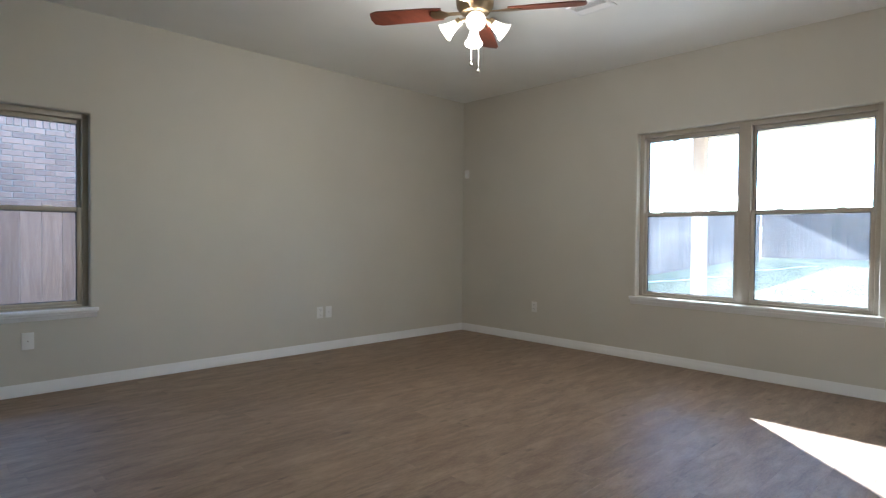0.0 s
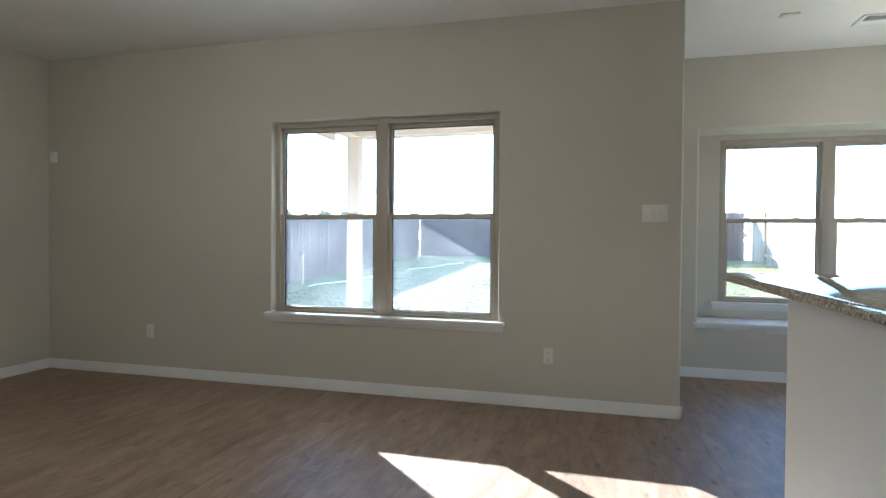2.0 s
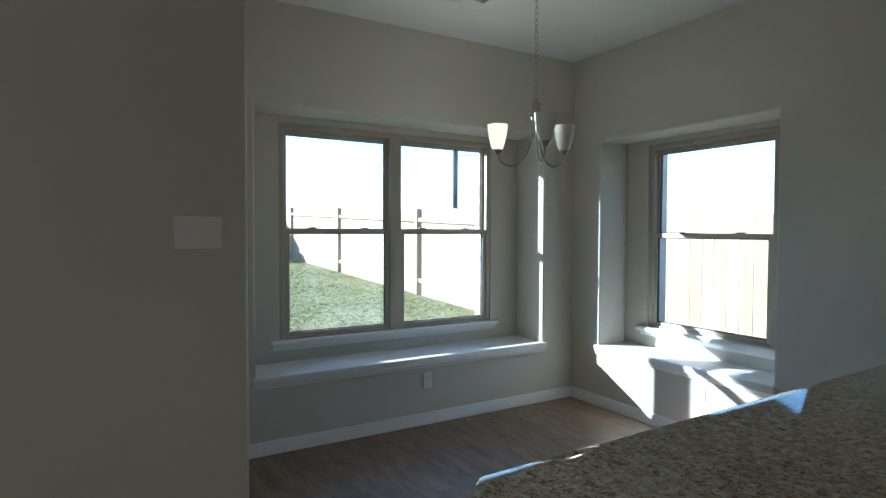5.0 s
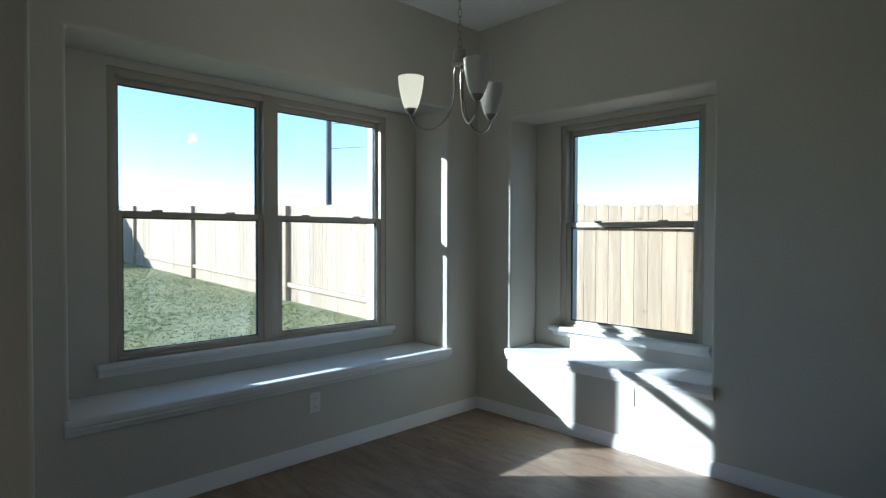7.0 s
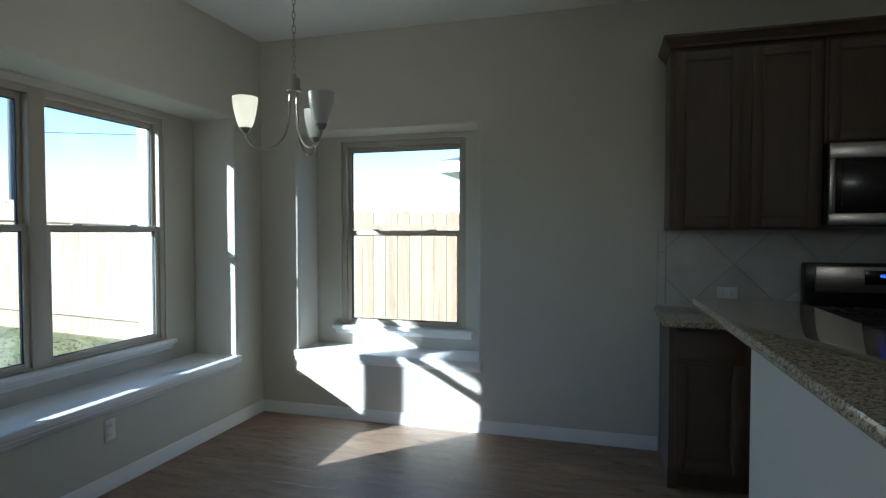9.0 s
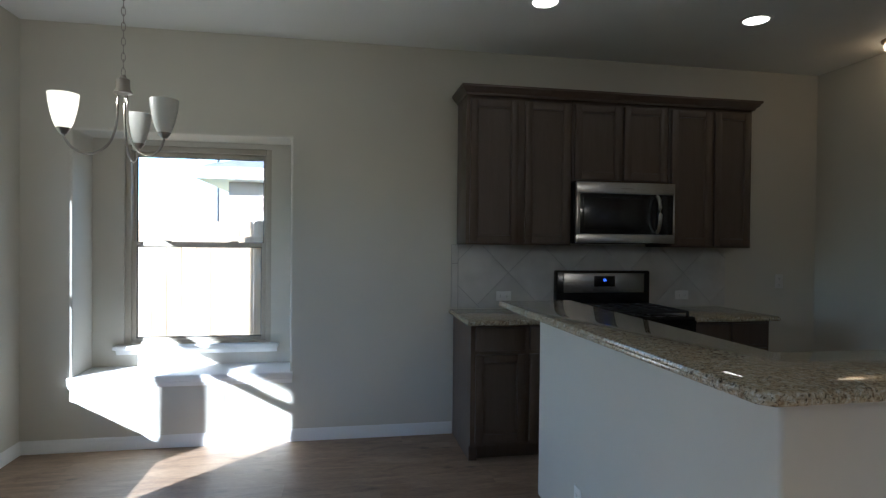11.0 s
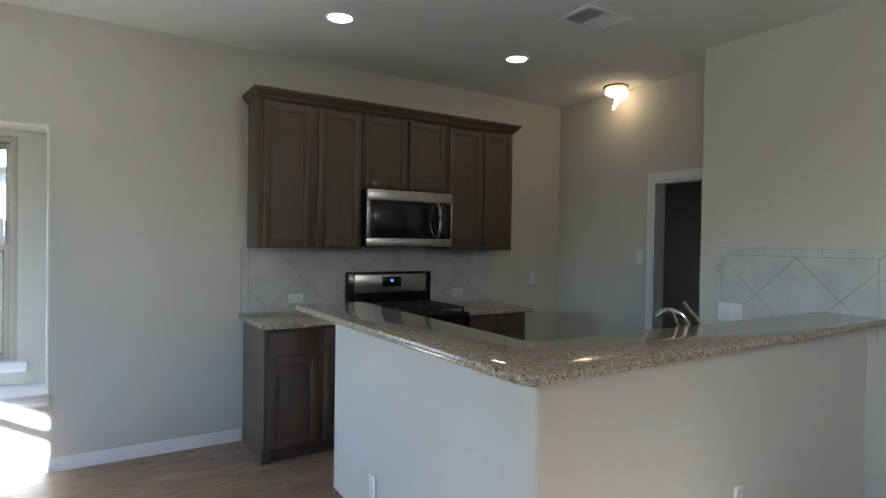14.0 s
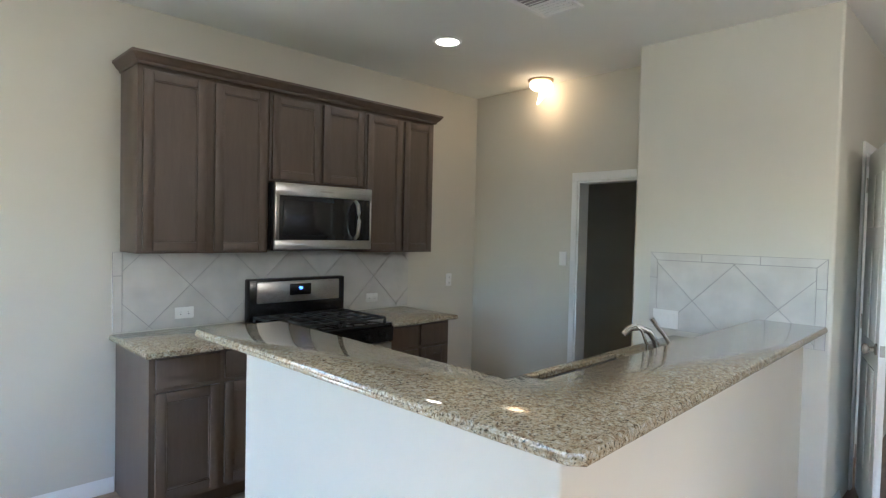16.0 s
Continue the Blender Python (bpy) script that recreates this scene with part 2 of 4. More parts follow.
def grass_material():
    m, nt, b = nodes_of("lawn_grass")
    v = coords(nt)
    n1 = add(nt, "ShaderNodeTexNoise", Scale=0.5, Detail=5.0)
    n2 = add(nt, "ShaderNodeTexNoise", Scale=14.0, Detail=6.0, Roughness=0.75)
    for n in (n1, n2):
        nt.links.new(v, n.inputs["Vector"])
    r1 = ramp(nt, n1.outputs["Fac"], [(0.3, (0.19, 0.20, 0.058)), (0.7, (0.31, 0.285, 0.115))])
    r2 = ramp(nt, n2.outputs["Fac"], [(0.3, (0.68, 0.68, 0.62)), (0.6, (1, 1, 1))])
    mm = nt.nodes.new("ShaderNodeMixRGB")
    mm.blend_type = "MULTIPLY"
    mm.inputs["Fac"].default_value = 1.0
    nt.links.new(r1.outputs["Color"], mm.inputs["Color1"])
    nt.links.new(r2.outputs["Color"], mm.inputs["Color2"])
    nt.links.new(mm.outputs["Color"], b.inputs["Base Color"])
    b.inputs["Roughness"].default_value = 0.9
    bp = add(nt, "ShaderNodeBump", Strength=0.35, Distance=0.02)
    nt.links.new(n2.outputs["Fac"], bp.inputs["Height"])
    nt.links.new(bp.outputs["Normal"], b.inputs["Normal"])
    return m


GRASS = grass_material()


# ---- mesh helpers ----
def box(bm, x0, x1, y0, y1, z0, z1, bevel=0.0, segments=2):
    r = bmesh.ops.create_cube(bm, size=1.0)
    vs = r["verts"]
    for v in vs:
        v.co = Vector((x0 + (v.co.x + 0.5) * (x1 - x0), y0 + (v.co.y + 0.5) * (y1 - y0), z0 + (v.co.z + 0.5) * (z1 - z0)))
    if bevel:
        edges = list({e for v in vs for e in v.link_edges})
        bmesh.ops.bevel(bm, geom=edges, offset=bevel, segments=segments, affect="EDGES", profile=0.5)
    return bm


def boxed(*a, **k):
    return box(bmesh.new(), *a, **k)


def rod(bm, a, b, r0, r1=None, seg=12):
    a, b = Vector(a), Vector(b)
    r1 = r0 if r1 is None else r1
    m = Matrix.Translation((a + b) / 2) @ (b - a).to_track_quat("Z", "Y").to_matrix().to_4x4()
    bmesh.ops.create_cone(bm, cap_ends=True, segments=seg, radius1=r0, radius2=r1, depth=(b - a).length, matrix=m)
    return bm


def tube(bm, pts, r, seg=8, closed=False):
    pts = [Vector(p) for p in pts]
    rings = []
    n = len(pts)
    for i, p in enumerate(pts):
        a = pts[(i - 1) % n] if closed or i else p
        b = pts[(i + 1) % n] if closed or i < n - 1 else p
        q = (b - a).to_track_quat("Z", "Y").to_matrix()
        rr = r[i] if isinstance(r, (list, tuple)) else r
        rings.append([bm.verts.new(p + q @ Vector((rr * math.cos(2 * math.pi * k / seg), rr * math.sin(2 * math.pi * k / seg), 0))) for k in range(seg)])
    for i in range(n if closed else n - 1):
        ra, rb = rings[i], rings[(i + 1) % n]
        for k in range(seg):
            bm.faces.new((ra[k], ra[(k + 1) % seg], rb[(k + 1) % seg], rb[k]))
    if not closed:
        bm.faces.new(rings[0][::-1])
        bm.faces.new(rings[-1])
    return bm


def lathe(bm, profile, at=(0, 0, 0), seg=24, axis=None):
    m = Matrix.Translation(at)
    if axis is not None:
        m = m @ Vector(axis).to_track_quat("Z", "Y").to_matrix().to_4x4()
    rings = [[bm.verts.new(m @ Vector((r * math.cos(2 * math.pi * k / seg), r * math.sin(2 * math.pi * k / seg), z))) for k in range(seg)] for r, z in profile]
    for ra, rb in zip(rings, rings[1:]):
        for k in range(seg):
            bm.faces.new((ra[k], ra[(k + 1) % seg], rb[(k + 1) % seg], rb[k]))
    return bm


def prism(bm, poly, origin, ux, uz, depth):
    """An extruded polygon: poly in the plane of ux and uz, pushed along depth."""
    o, ux, uz, d = Vector(origin), Vector(ux), Vector(uz), Vector(depth)
    a = [bm.verts.new(o + ux * u + uz * w) for u, w in poly]
    b = [bm.verts.new(v.co + d) for v in a]
    n = len(a)
    bm.faces.new(a)
    bm.faces.new(b[::-1])
    for i in range(n):
        bm.faces.new((a[i], b[i], b[(i + 1) % n], a[(i + 1) % n]))
    return bm


def mesh_of(name, bm, material, smooth=None):
    bmesh.ops.recalc_face_normals(bm, faces=bm.faces)
    me = bpy.data.meshes.new(name)
    bm.to_mesh(me)
    bm.free()
    me.materials.append(material)
    if smooth is not None:
        me.polygons.foreach_set("use_smooth", [True] * len(me.polygons))
        me.set_sharp_from_angle(angle=radians(smooth))
    return me


BASE = {}


def thing(name, at, label, category, group="", kind=""):
    ob = new(name)
    ob.empty_display_size = 0.05
    ob.location = at
    BASE[ob] = Vector(at)
    return tagged(ob, label, category, group, kind)


def part(name, bm, material, parent, label="", smooth=35):
    """Links a bmesh, in the thing's own coordinates, as one mesh object under a thing or a part."""
    ob = new(name, mesh_of(name, bm, material, smooth))
    ob.parent = parent
    return tagged(ob, label)


def wpart(name, bm, material, parent, label="", smooth=35):
    """The same, with the bmesh in world coordinates, for things that are not turned."""
    root = parent
    while root.parent:
        root = root.parent
    bmesh.ops.translate(bm, verts=bm.verts, vec=-BASE[root])
    return part(name, bm, material, parent, label, smooth)


def whole(name, bm, material, label, category, group="", kind="", smooth=35):
    return tagged(new(name, mesh_of(name, bm, material, smooth)), label, category, group, kind)


def structure(name, bm, material, label, category, bevel=0.0):
    ob = whole(name, bm, material, label, category, kind="structure")
    if bevel:
        mod = ob.modifiers.new("round", "BEVEL")
        mod.width, mod.segments, mod.limit_method, mod.angle_limit = bevel, 3, "ANGLE", radians(60)
    return ob


def wall(name, axis, p0, p1, u0, u1, z0, z1, holes=(), label="smooth greige painted drywall", bevel=0.0, material=None):
    """A wall between the planes p0 and p1 on x or y, with holes (u0, u1, z0, z1) through it."""
    us = sorted({u0, u1, *(c for h in holes for c in h[:2])})
    zs = sorted({z0, z1, *(c for h in holes for c in h[2:])})
    solid = {}
    for i in range(len(us) - 1):
        for j in range(len(zs) - 1):
            cu, cz = (us[i] + us[i + 1]) / 2, (zs[j] + zs[j + 1]) / 2
            solid[i, j] = not any(h[0] < cu < h[1] and h[2] < cz < h[3] for h in holes)
    bm = bmesh.new()
    seen = {}

    def vert(p, u, z):
        key = (round(p, 5), round(u, 5), round(z, 5))
        if key not in seen:
            seen[key] = bm.verts.new((p, u, z) if axis == "x" else (u, p, z))
        return seen[key]

    for (i, j), s in solid.items():
        if not s:
            continue
        a, b, c, d = us[i], us[i + 1], zs[j], zs[j + 1]
        for p in (p0, p1):
            bm.faces.new([vert(p, a, c), vert(p, b, c), vert(p, b, d), vert(p, a, d)])
        for (di, dj), (q, r) in {(-1, 0): ((a, c), (a, d)), (1, 0): ((b, c), (b, d)), (0, -1): ((a, c), (b, c)), (0, 1): ((a, d), (b, d))}.items():
            if not solid.get((i + di, j + dj), False):
                bm.faces.new([vert(p0, *q), vert(p0, *r), vert(p1, *r), vert(p1, *q)])
    bmesh.ops.recalc_face_normals(bm, faces=bm.faces)
    return structure(name, bm, material or WALL, label, "wall", bevel)


# ---- the shell ----
H = 2.82
X_E, Y_N, X_NK, Y_S = 5.095, 5.005, 6.413, -3.35
Y_E, X_KO, Y_SO = -0.422, 6.775, -3.672    # end of the east wall, backs of the two alcoves
LW = (-0.82, 1.06, 0.60, 2.06)          # window in the north wall: x0, x1, z0, z1
EW = (0.828, 2.697, 0.605, 2.15)           # window in the living room's east wall: y0, y1, z0, z1
KA = (-3.033, -0.736, 0.452, 2.19)       # alcove of the breakfast nook, east
KW = (-2.758, -0.976, 0.642, 2.148)      # its window
SA = (4.713, 6.105, 0.452, 2.125)         # alcove, south
SW = (4.882, 5.90, 0.645, 2.09)         # its window
wall("wall_east_living", "x", X_E, X_E + 0.22, Y_E, Y_N + 0.05, -0.2, H + 0.03, [EW], bevel=0.012)
wall("wall_north", "y", Y_N, Y_N + 0.22, -3.2, X_E + 0.22, -0.2, H + 0.03, [LW], bevel=0.012)
wall("wall_nook_north", "y", Y_E, -0.22, X_E + 0.15, 7.0, -0.2, H + 0.03)
wall("wall_nook_east", "x", X_NK, X_KO, -3.62, Y_E, -0.2, H + 0.03, [KA], bevel=0.016)
wall("wall_nook_east_outer", "x", X_KO, 7.0, -3.85, Y_E, -0.2, H + 0.03, [KW])
wall("wall_south", "y", Y_SO, Y_S, 0.2, 6.62, -0.2, H + 0.03, [SA], bevel=0.016)
wall("wall_south_outer", "y", -3.90, Y_SO, -3.15, 6.76, -0.2, H + 0.03, [SW])
wall("wall_kitchen_west", "x", 0.362, 0.482, -3.5, -1.45, -0.02, H + 0.03, [(-2.22, -1.60, -0.1, 1.985)])
wall("wall_kitchen_return", "y", -1.527, -1.41, 0.40, 0.80, -0.02, H + 0.03)
wall("wall_wing", "x", 0.76, 0.88, -1.53, -0.388, -0.02, H + 0.03, bevel=0.016)
wall("wall_hall_south", "y", -0.505, -0.391, -3.2, 0.80, -0.02, H + 0.03, [(-0.46, 0.17, -0.1, 2.10)])
wall("wall_west", "x", -3.3, -3.1, -3.85, Y_N + 0.1, -0.2, H + 0.03)
wall("wall_utility_west", "x", -0.9, -0.8, -3.8, -0.5, -0.02, H + 0.03)
wall("wall_utility_south", "y", -3.60, -3.5, -0.9, 0.30, -0.02, H + 0.03)
ceiling = structure("ceiling", boxed(-3.3, 7.0, -3.85, 5.28, H, H + 0.15), CEIL, "white lightly textured painted ceiling", "ceiling")
structure("floor", boxed(-3.3, 6.75, -3.8, 5.2, -0.25, -0.004), GROUT, "dark underlay beneath the vinyl planks", "floor")


def baseboard(name, a, b, inward):
    """Profiled white skirting from a to b on the floor; inward points into the room."""
    a, b, n = Vector((*a, 0)), Vector((*b, 0)), Vector((*inward, 0))
    prof = [(0.0, 0.0), (0.014, 0.0), (0.014, 0.052), (0.010, 0.058), (0.010, 0.066), (0.006, 0.078), (0.003, 0.086), (0.0, 0.086)]
    bm = prism(bmesh.new(), prof, a, n, (0, 0, 1), b - a)
    return whole(name, bm, TRIM, "white painted moulded wooden baseboard", "baseboard", kind="structure")


baseboard("baseboard_north", (-3.1, Y_N), (X_E, Y_N), (0, -1))
baseboard("baseboard_east", (X_E, Y_E - 0.014), (X_E, Y_N), (-1, 0))
baseboard("baseboard_east_end", (X_E - 0.014, Y_E), (X_NK - 0.005, Y_E), (0, -1))
baseboard("baseboard_nook_east", (X_NK, Y_S), (X_NK, Y_E - 0.015), (-1, 0))
baseboard("baseboard_nook_south", (3.553, Y_S), (X_NK, Y_S), (0, 1))
baseboard("baseboard_kitchen_west", (0.482, -3.34), (0.482, -2.30), (1, 0))
baseboard("baseboard_hall", (0.50, -0.391), (0.88, -0.391), (0, 1))
baseboard("baseboard_wing", (0.88, -0.46), (0.88, -0.377), (1, 0))


# ---- windows ----
def window(name, w, h, units, at, turn, label, screened=False):
    """A single-hung window: local x along the wall, y outwards, z up from the opening's foot."""
    root = thing(name, at, label, "window", kind="structure")
    root.rotation_euler.z = radians(turn)
    f = 0.040
    bm = bmesh.new()
    box(bm, 0, f, 0.012, 0.10, 0, h, 0.004)
    box(bm, w - f, w, 0.012, 0.10, 0, h, 0.004)
    box(bm, f, w - f, 0.012, 0.10, h - f, h, 0.004)
    box(bm, f, w - f, 0.012, 0.10, 0, 0.018, 0.004)
    part("window_frame", bm, FRAME, root)
    mw = 0.095
    clear = (w - 2 * f - (units - 1) * mw) / units
    for i in range(units):
        x0 = f + i * (clear + mw)
        x1 = x0 + clear
        if i:
            part("mullion", boxed(x0 - mw, x0, 0.008, 0.104, 0, h, 0.006), FRAME, root)
        zc = h * 0.497
        for sash, (a, b, y0, y1) in {"upper_sash": (zc - 0.012, h - f, 0.058, 0.09), "lower_sash": (0.018, zc + 0.028, 0.022, 0.056)}.items():
            s = 0.022 if sash == "upper_sash" else 0.032
            bm = bmesh.new()
            box(bm, x0, x0 + s, y0, y1, a, b, 0.004)
            box(bm, x1 - s, x1, y0, y1, a, b, 0.004)
            box(bm, x0 + s, x1 - s, y0, y1, b - 0.034, b, 0.004)
            foot = 0.034 if sash == "upper_sash" else 0.026
            box(bm, x0 + s, x1 - s, y0, y1, a, a + foot, 0.004)
            so = part(sash, bm, FRAME, root)
            ym = (y0 + y1) / 2
            g = 0.005
            bm = bmesh.new()
            for q in ((x0 + s, x0 + s + g, a + foot, b - 0.034), (x1 - s - g, x1 - s, a + foot, b - 0.034), (x0 + s, x1 - s, b - 0.034 - g, b - 0.034), (x0 + s, x1 - s, a + foot, a + foot + g)):
                box(bm, q[0], q[1], ym - 0.008, ym + 0.008, q[2], q[3])
            part("gasket", bm, GASKET, so)
            pane = part("pane", boxed(x0 + s - 0.005, x1 - s + 0.005, ym - 0.003, ym + 0.003, a + foot - 0.004, b - 0.03), GLASS, so)
            pane.visible_shadow = False
        if screened:
            sc = part("insect_screen", boxed(x0 + 0.012, x1 - 0.012, 0.0935, 0.0945, 0.03, zc + 0.01), MESH, root, "fine grey insect screen")
            sc.visible_shadow = False
        bm = bmesh.new()
        for lx in (x0 + clear * 0.25, x0 + clear * 0.75):
            box(bm, lx - 0.03, lx + 0.03, 0.026, 0.052, zc + 0.028, zc + 0.038, 0.003)
        part("sash_lock", bm, FRAME, root)
    return root


window("window_1", LW[1] - LW[0], LW[3] - LW[2], 2, (LW[0], Y_N + 0.06, LW[2]), 0, "tan vinyl double single-hung window over the side yard")
window("window_2", EW[1] - EW[0], EW[3] - EW[2], 2, (X_E + 0.06, EW[1], EW[2]), -90, "tan vinyl double single-hung window facing the patio", True)
window("window_3", KW[1] - KW[0], KW[3] - KW[2], 2, (X_KO - 0.005, KW[1], KW[2]), -90, "tan vinyl double single-hung window of the nook")
window("window_4", SW[1] - SW[0], SW[3] - SW[2], 1, (SW[1], Y_SO - 0.004, SW[2]), 180, "tan vinyl single-hung window beside the fence")


def stool(name, w, depth, at, turn, label, ear=0.05, thick=0.03, apron=0.045, nose=0.035):
    """A window stool with its moulded apron: local x along the wall, y outwards into the opening."""
    root = thing(name, at, label, "window sill", kind="structure")
    root.rotation_euler.z = radians(turn)
    part("stool", boxed(-ear, w + ear, -nose, 0.0, -thick, 0, 0.008, 3), TRIM, root)
    part("ledge", boxed(0.002, w - 0.002, -0.004, depth, -thick + 0.002, -0.0005), TRIM, root)
    bm = bmesh.new()
    prof = [(0, 0), (-0.022, 0), (-0.022, -0.012), (-0.014, -0.022), (-0.012, -apron + 0.01), (-0.006, -apron), (0, -apron)]
    prism(bm, prof, (-ear * 0.8, -0.001, -thick), (0, 1, 0), (0, 0, 1), (w + ear * 1.6, 0, 0))
    part("apron", bm, TRIM, root)
    return root


stool("window_sill_1", LW[1] - LW[0], 0.08, (LW[0], Y_N, LW[2]), 0, "white painted wooden window stool and apron")
stool("window_sill_2", EW[1] - EW[0], 0.08, (X_E, EW[1], EW[2]), -90, "white painted wooden window stool and apron")
stool("window_sill_3", KW[1] - KW[0], 0.03, (X_KO, KW[1], KW[2]), -90, "white painted stool below the nook window", 0.06, 0.03, 0.04, 0.045)
stool("window_sill_4", SW[1] - SW[0], 0.03, (SW[1], Y_SO, SW[2]), 180, "white painted stool below the nook window", 0.06, 0.03, 0.04, 0.06)
stool("window_seat_east", KA[1] - KA[0], X_KO - X_NK - 0.002, (X_NK, KA[1], 0.492), -90, "white painted shelf-like window seat in the alcove", 0.025, 0.038, 0.04, 0.03)
stool("window_seat_south", SA[1] - SA[0], Y_S - Y_SO - 0.002, (SA[1], Y_S, 0.492), 180, "white painted shelf-like window seat in the alcove", 0.022, 0.038, 0.04, 0.03)


# ---- small wall fittings: local x along the wall, y into it ----
def plate(name, at, turn, kind, label, w=0.07, h=0.115):
    root = thing(name, at, label, "outlet" if kind == "outlet" else "switch", "wall plates")
    root.rotation_euler.z = radians(turn)
    part("cover", boxed(-w / 2, w / 2, -0.006, 0.001, -h / 2, h / 2, 0.0025), PLASTIC, root)
    if kind == "outlet":
        flat = w > h
        for s in (-1, 1):
            cx, cz = (s * 0.024, 0) if flat else (0, s * 0.024)
            r = part("receptacle", boxed(cx - 0.016, cx + 0.016, -0.0085, -0.006, cz - 0.014, cz + 0.014, 0.001), PLASTIC, root)
            bm = bmesh.new()
            for o in (-0.006, 0.006):
                if flat:
                    box(bm, cx - 0.004, cx + 0.004, -0.0092, -0.0084, o - 0.001, o + 0.001)
                else:
                    box(bm, cx + o - 0.001, cx + o + 0.001, -0.0092, -0.0084, cz - 0.003, cz + 0.006)
            rod(bm, (cx, -0.0092, cz - 0.008), (cx, -0.0084, cz - 0.008), 0.002, seg=8)
            part("slots", bm, SLOT, r)
    elif kind == "switch":
        n = max(1, round((w - 0.02) / 0.046))
        for i in range(n):
            cx = (i - (n - 1) / 2) * 0.046
            part("rocker", boxed(cx - 0.0165, cx + 0.0165, -0.011, -0.006, -0.033, 0.033, 0.002), PLASTIC, root)
    elif kind == "jack":
        part("jack", rod(bmesh.new(), (0, -0.010, 0), (0, -0.006, 0), 0.005, seg=10), NICKEL, root)
    return root


plate("wall_outlet", (3.052, Y_N, 0.386), 0, "outlet", "white duplex outlet low on the greige wall")
plate("cable_plate", (3.152, Y_N, 0.386), 0, "jack", "white cable jack plate beside an outlet")
plate("cable_plate", (0.67, Y_N, 0.387), 0, "jack", "white cable jack plate below the window", 0.075, 0.12)
plate("wall_outlet", (X_E, 3.883, 0.388), -90, "outlet", "white duplex outlet low on the greige wall")
plate("wall_outlet", (X_E, 0.459, 0.378), -90, "outlet", "white duplex outlet low on the greige wall")
plate("light_switch", (X_E, -0.246, 1.395), -90, "switch", "white three-gang rocker switch plate", 0.165, 0.118)
plate("wall_outlet", (X_NK, -1.947, 0.322), -90, "outlet", "white duplex outlet below the window seat")
plate("wall_outlet", (5.184, Y_S, 0.338), 180, "outlet", "white duplex outlet below the window seat")
plate("wall_outlet", (3.167, Y_S + 0.012, 1.012), 180, "outlet", "white horizontal outlet on the tile backsplash", 0.115, 0.07)
plate("wall_outlet", (1.706, Y_S + 0.012, 1.010), 180, "outlet", "white horizontal outlet on the tile backsplash", 0.115, 0.07)
plate("light_switch", (0.82, Y_S, 1.115), 180, "outlet", "white outlet plate beside the refrigerator space")
plate("light_switch", (0.482, -2.35, 1.352), 90, "switch", "white single rocker switch beside the doorway")
plate("light_switch", (0.892, -1.29, 1.022), 90, "switch", "white three-gang switch plate on the tile backsplash", 0.165, 0.118)
plate("wall_outlet", (3.265, -1.74, 0.21), 90, "outlet", "white duplex outlet on the half wall")
plate("wall_outlet", (2.11, -0.515, 0.37), 180, "outlet", "white duplex outlet on the half wall")
sensor = thing("motion_detector", (X_E, 4.92, 1.93), "small white plastic alarm sensor high in the corner", "sensor")
sensor.rotation_euler.z = radians(-90)
part("case", boxed(-0.03, 0.03, -0.035, 0.0, -0.05, 0.05, 0.012), PLASTIC, sensor)
part("lens", boxed(-0.02, 0.02, -0.039, -0.033, -0.035, 0.0, 0.003), FROST, sensor)


# ---- ceiling fittings ----
def vent(at, w, d, turn, label):
    root = thing("ceiling_vent", at, label, "vent", "ceiling vents")
    root.rotation_euler.z = radians(turn)
    part("backing", boxed(-w / 2 + 0.01, w / 2 - 0.01, -d / 2 + 0.01, d / 2 - 0.01, -0.003, -0.001), VENTBACK, root)
    bm = bmesh.new()
    f = 0.028
    for q in ((-w / 2, w / 2, -d / 2, -d / 2 + f), (-w / 2, w / 2, d / 2 - f, d / 2), (-w / 2, -w / 2 + f, -d / 2 + f, d / 2 - f), (w / 2 - f, w / 2, -d / 2 + f, d / 2 - f)):
        box(bm, q[0], q[1], q[2], q[3], -0.010, -0.0005, 0.002)
    part("frame", bm, TRIM, root)
    n = 9
    for i in range(n):
        u = -w / 2 + f + (i + 0.5) * (w - 2 * f) / n
        tilt = -0.006 if i < n / 2 else 0.006
        bm = bmesh.new()
        prism(bm, [(u - 0.004 - tilt, -0.002), (u - 0.0015 + tilt, -0.012), (u + 0.0015 + tilt, -0.012), (u + 0.001 - tilt, -0.002)], (0, -d / 2 + f, 0), (1, 0, 0), (0, 0, 1), (0, d - 2 * f, 0))
        part("slat", bm, TRIM, root)
    return root


vent((5.766, -1.843, H), 0.22, 0.33, 0, "white louvred metal ceiling vent")
vent((1.922, -1.567, H), 0.36, 0.26, 0, "white louvred metal ceiling vent")
vent((3.61, 2.30, H), 0.20, 0.30, 0, "white louvred metal ceiling vent")
det = thing("ceiling_sensor_plate", (5.53, -1.17, H), "small flat white plate on the ceiling", "sensor")
part("cover", boxed(-0.03, 0.03, -0.06, 0.06, -0.012, 0, 0.004), PLASTIC, det)


def can_light(at):
    root = thing("recessed_light", at, "lit round recessed ceiling light with white trim", "ceiling light", "kitchen recessed lights")
    part("trim_ring", lathe(bmesh.new(), [(0.072, -0.001), (0.076, -0.006), (0.088, -0.007), (0.096, -0.002), (0.096, 0.0)], seg=32), TRIM, root)
    part("lens", lathe(bmesh.new(), [(0.0005, -0.0035), (0.05, -0.004), (0.073, -0.0025)], seg=32), CANLENS, root)
    return root


can_light((3.20, -2.435, H))
can_light((1.815, -2.424, H))


def point_lamp(name, at, energy, radius, colour):
    la = new(name, bpy.data.lights.new(name, "POINT"))
    la.data.energy, la.data.shadow_soft_size, la.data.color = energy, radius, colour
    la.location = at


